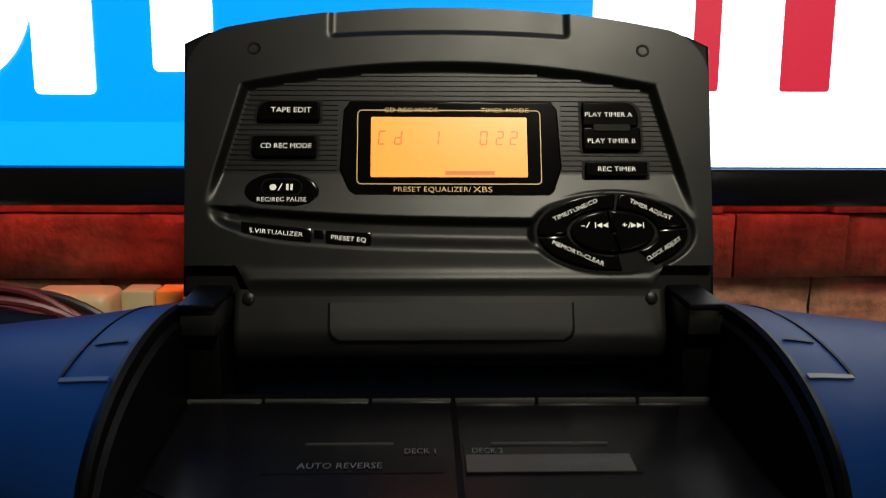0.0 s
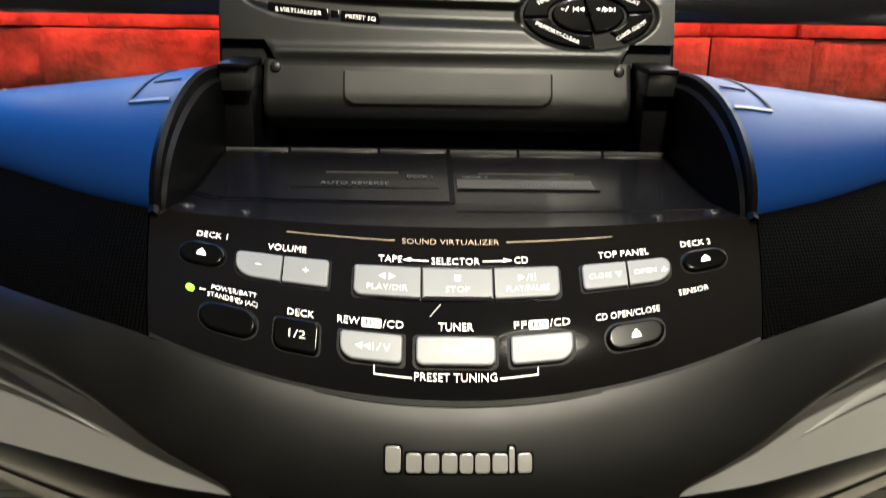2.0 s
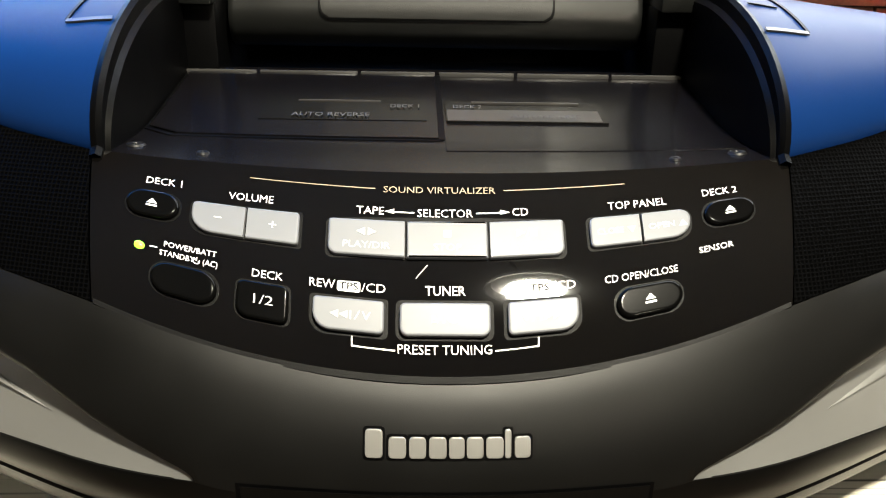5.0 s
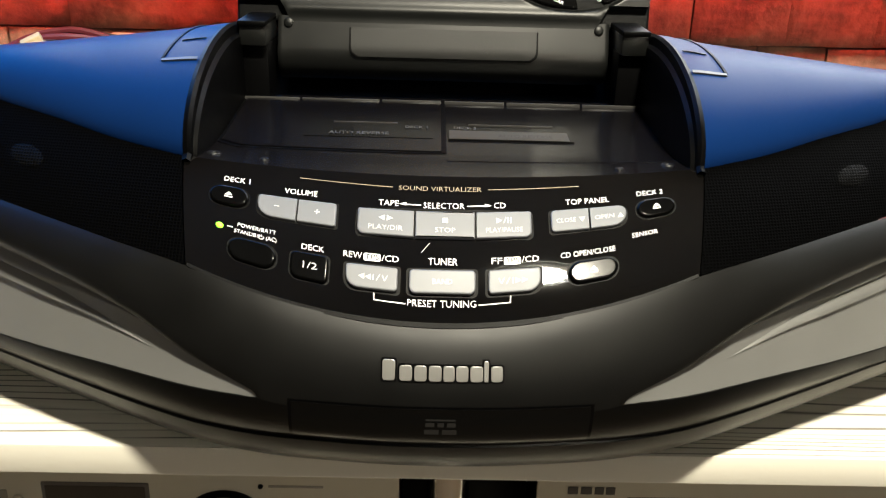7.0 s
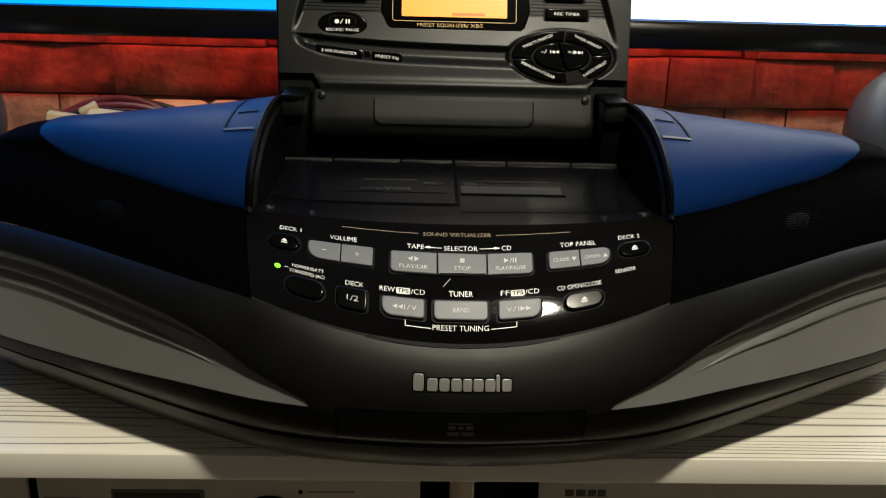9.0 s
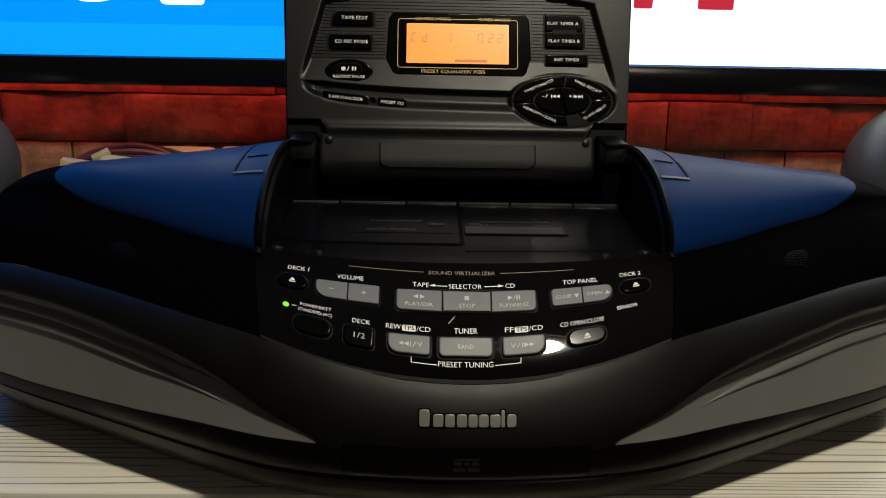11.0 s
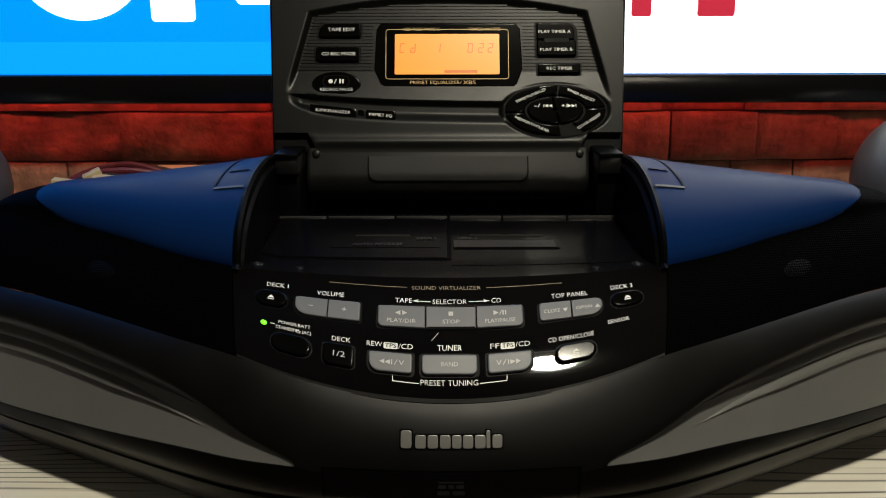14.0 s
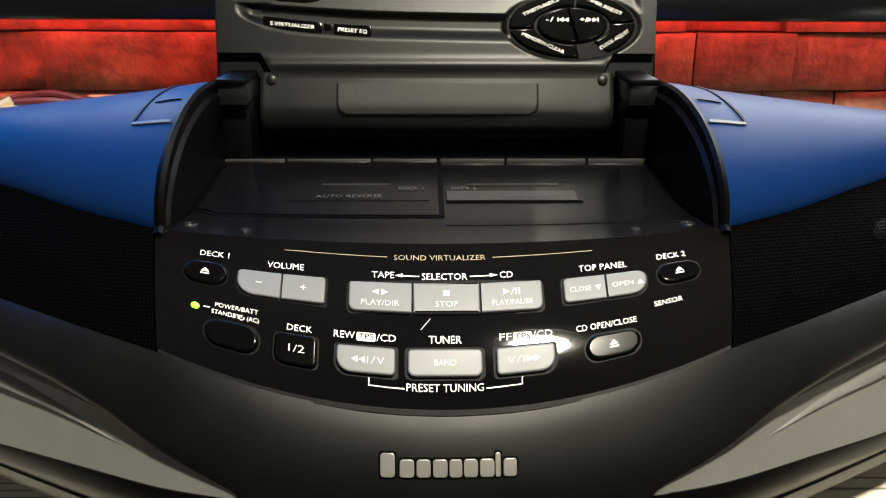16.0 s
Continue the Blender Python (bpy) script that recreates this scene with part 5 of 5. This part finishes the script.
# amplifier: meter, knob, lever, switch plate
unit_part(unit_l, "meter_frame", (-0.2245, UNIT_Y - 0.0012, 0.045), (-0.1635, UNIT_Y + 0.001, 0.1205), material("meter_rim", (0.12, 0.11, 0.10), 0.4, 0.4))
unit_part(unit_l, "meter_window", (-0.2225, UNIT_Y - 0.0016, 0.047), (-0.1655, UNIT_Y, 0.1188), smoke_glass, "smoked meter window")
KNOB = Matrix.Translation((-0.1205 - unit_l.location.x, UNIT_Y - unit_l.location.y, 0.0900 - unit_l.location.z)) @ pose(0, 0, 0, 90, 0, 0)
part("knob_ring", moved(lathe([(0.0265, -0.001), (0.0265, 0.0012), (0.0225, 0.0016), (0.0222, -0.001)], 48), KNOB), black_matte, unit_l, "dark scale ring")
part("knob", moved(lathe([(0.0215, 0.0), (0.0215, 0.004), (0.0200, 0.0055), (0.0195, 0.020), (0.0190, 0.0225), (0.0178, 0.0236), (0.0165, 0.0232), (0.0, 0.0230)], 48), KNOB), chrome, unit_l, "turned metal volume knob")
part("lamp_dot", moved(lathe([(0.0, 0.0012), (0.0014, 0.0010), (0.0017, -0.001)], 14), Matrix.Translation((-0.0999 - unit_l.location.x, UNIT_Y - unit_l.location.y, 0.1195 - unit_l.location.z)) @ pose(0, 0, 0, 90, 0, 0)), black_matte, unit_l, "small dark indicator")
unit_part(unit_l, "print_bar", (-0.0955, UNIT_Y - 0.0003, 0.1188), (-0.0640, UNIT_Y, 0.1203), material("unit_print", (0.22, 0.20, 0.17), 0.5), "unreadable printed bar", 0)
unit_part(unit_l, "switch_plate", (-0.2690, UNIT_Y - 0.0008, 0.1010), (-0.2445, UNIT_Y, 0.1145), material("switch_plate", (0.30, 0.28, 0.24), 0.4, 0.5), "small marked switch plate", 0.0004)
for i in range(5):
    unit_part(unit_l, "print_bar", (-0.2665 + i * 0.004, UNIT_Y - 0.0012, 0.1035 + 0.001 * (i % 2)), (-0.2642 + i * 0.004, UNIT_Y - 0.0006, 0.1095 + 0.001 * (i % 2)), black_matte, "unreadable dark bar", 0)
part("lever", moved(lathe([(0.0032, 0.0), (0.0026, 0.002), (0.0022, 0.012), (0.0030, 0.015), (0.0026, 0.0175), (0.0, 0.018)], 18), Matrix.Translation((-0.2385 - unit_l.location.x, UNIT_Y - unit_l.location.y, 0.1085 - unit_l.location.z)) @ pose(0, 0, 0, 112, 0, 0)), chrome, unit_l, "small metal toggle lever")
# tuner: mark, power switch, dial
mark_bars = bmesh.new()
for x0, x1 in ((0.0765, 0.0825), (0.0840, 0.0905), (0.0920, 0.0975), (0.0985, 0.1040)):
    box(mark_bars, (x0, UNIT_Y - 0.0008, 0.1180), (x1, UNIT_Y, 0.1232), 0.0004)
p = unit_r.location
part("maker_mark", moved(mark_bars, Matrix.Translation((-p.x, -p.y, -p.z))), dial_print, unit_r, "plain dark raised blocks")
unit_text(unit_r, "POWER", 0.0900, 0.1140, 0.0022, 0.0125)
unit_part(unit_r, "switch_well", (0.0838, UNIT_Y - 0.0006, 0.072), (0.0975, UNIT_Y, 0.1115), black_matte, "dark switch recess", 0.0004)
unit_part(unit_r, "power_switch", (0.0858, UNIT_Y - 0.0070, 0.0955), (0.0965, UNIT_Y, 0.1058), chrome, "square metal push switch", 0.0008)
unit_part(unit_r, "power_switch", (0.0858, UNIT_Y - 0.0050, 0.0760), (0.0965, UNIT_Y, 0.0880), chrome, "square metal push switch", 0.0008)
unit_part(unit_r, "dial_frame", (0.1115, UNIT_Y - 0.0006, 0.0440), (0.4700, UNIT_Y, 0.1165), material("dial_rim", (0.20, 0.18, 0.15), 0.35, 0.6), "thin metal dial frame", 0.0003)
unit_part(unit_r, "dial_window", (0.1130, UNIT_Y - 0.0012, 0.0460), (0.4685, UNIT_Y, 0.1150), dial_glass, "amber-grey glass radio dial", 0.0003)
for z in (0.1058, 0.0968):
    unit_part(unit_r, "dial_line", (0.1150, UNIT_Y - 0.0015, z), (0.4660, UNIT_Y - 0.0010, z + 0.0005), dial_print, "printed dial line", 0)
unit_part(unit_r, "dial_pointer_rail", (0.1150, UNIT_Y - 0.0020, 0.0870), (0.4660, UNIT_Y - 0.0010, 0.0890), champagne, "bright metal rail", 0)
yt = UNIT_Y - 0.0016
unit_text(unit_r, "FM", 0.1185, 0.1098, 0.0034, 0.0075, y=yt)
unit_text(unit_r, "SW", 0.1185, 0.1008, 0.0030, 0.0070, y=yt)
unit_text(unit_r, "MW", 0.1185, 0.0922, 0.0028, 0.0070, y=yt)
for i, n in enumerate(("88", "90", "92", "94", "96", "98", "100", "102")):
    unit_text(unit_r, n, 0.1370 + 0.0180 * i, 0.1095, 0.0030, 0.0044 if len(n) == 2 else 0.0062, y=yt)
for i in range(9):
    unit_part(unit_r, "print_bar", (0.1355 + 0.0165 * i, yt, 0.1005), (0.1385 + 0.0165 * i, yt + 0.0004, 0.1015), dial_print, "unreadable dial mark", 0)
# black sheet added for the unlit gap behind the post
tagged(mesh_object("filler_panel", boxed((-0.0203, 0.318, 0.0202), (0.0588, 0.330, 0.1445), 0.001), black_matte), "added black sheet for the unlit gap between the tuners", "panel", kind="structure")
# metal post between the units
post = thing("shelf_post", "polished metal post between the tuners", "post", (0.0080, 0.295, 0.020))
part("tube", lathe([(0.0, 0.0), (0.0130, 0.0), (0.0130, 0.1245), (0.0, 0.1245)], 32), chrome, post)
part("foot_ring", lathe([(0.0132, 0.0), (0.018, 0.0), (0.018, 0.004), (0.0132, 0.006)], 32), chrome, post)
unit_bk = tagged(mesh_object("cabinet_back", boxed((-1.1, 0.62, 0.0205), (1.1, 0.63, 0.1440)), black_matte, smooth=False), "dark back panel behind the tuners", "panel", kind="structure")
for x in (-0.95, 0.95):
    tagged(mesh_object("cabinet_side", boxed((x - 0.009, 0.26, -0.85), (x + 0.009, 0.66, 0.1440), 0.001), wood), "whitewashed cabinet side panel", "panel", kind="structure")

# ---------------------------------------------------------------- stones of the wall
rnd = random.Random(11)
CUTS = {0.318: [0.225, 0.3124, 0.395], 0.268: [0.29, 0.354], 0.368: [0.135, 0.215, 0.30], }


def stone_mesh(w, h, rough, seed):
    """A split-faced stone, w by h, about 12 mm deep, its face broken up."""
    nx, nz = max(6, int(w / 0.006)), max(5, int(h / 0.006))
    rows = []
    for j in range(nz + 1):
        row = []
        for i in range(nx + 1):
            x, z = w * i / nx, h * j / nz
            edge = min(x, z, w - x, h - z)
            n = noise.fractal(Vector((x * 26 + seed * 7.3, z * 34, seed * 1.7)), 0.9, 2.0, 4)
            big = noise.noise(Vector((x * 11 + seed * 3.1, z * 15, seed)))
            y = -(rough * (0.005 * n + 0.006 * big)) + (0.0016 if edge <= 0 else 0)
            row.append((x, y, z))
        rows.append(row)
    bm = grid([[(p[0], 0.012, p[2]) for p in rows[0]]] + rows + [[(p[0], 0.012, p[2]) for p in rows[-1]]])
    for col in (0, -1):
        vs = [r[col] for r in rows]
        out = [bm.verts.new(p) for p in vs] + [bm.verts.new((vs[-1][0], 0.012, vs[-1][2])), bm.verts.new((vs[0][0], 0.012, vs[0][2]))]
        bm.faces.new(out)
    bmesh.ops.remove_doubles(bm, verts=bm.verts, dist=1e-6)
    bmesh.ops.recalc_face_normals(bm, faces=bm.faces)
    return bm


z = 0.168
while z < 0.45:
    h = 0.050
    z_key = round(z, 3)
    cuts, x = [], -0.85 + rnd.uniform(0, 0.1)
    fixed = CUTS.get(z_key, [])
    while x < 0.85:
        if not fixed or x < min(fixed) - 0.07 or x > max(fixed) + 0.07:
            cuts.append(x)
        x += rnd.uniform(0.085, 0.20)
    cuts = sorted(cuts + fixed)
    for x0, x1 in zip(cuts, cuts[1:]):
        rough = rnd.choice((0.2, 0.5, 0.8, 1.1))
        if abs(x0 - 0.3124) < 1e-6:
            rough = 0.12
        proud = rnd.uniform(0.000, 0.012)
        ob = part("stone", stone_mesh(x1 - x0 - 0.0016, h - 0.0016, rough, rnd.random() * 50), stone, wall)
        ob.location = (x0 + 0.0008, WALL_Y - proud, z + 0.0008)
    z += h
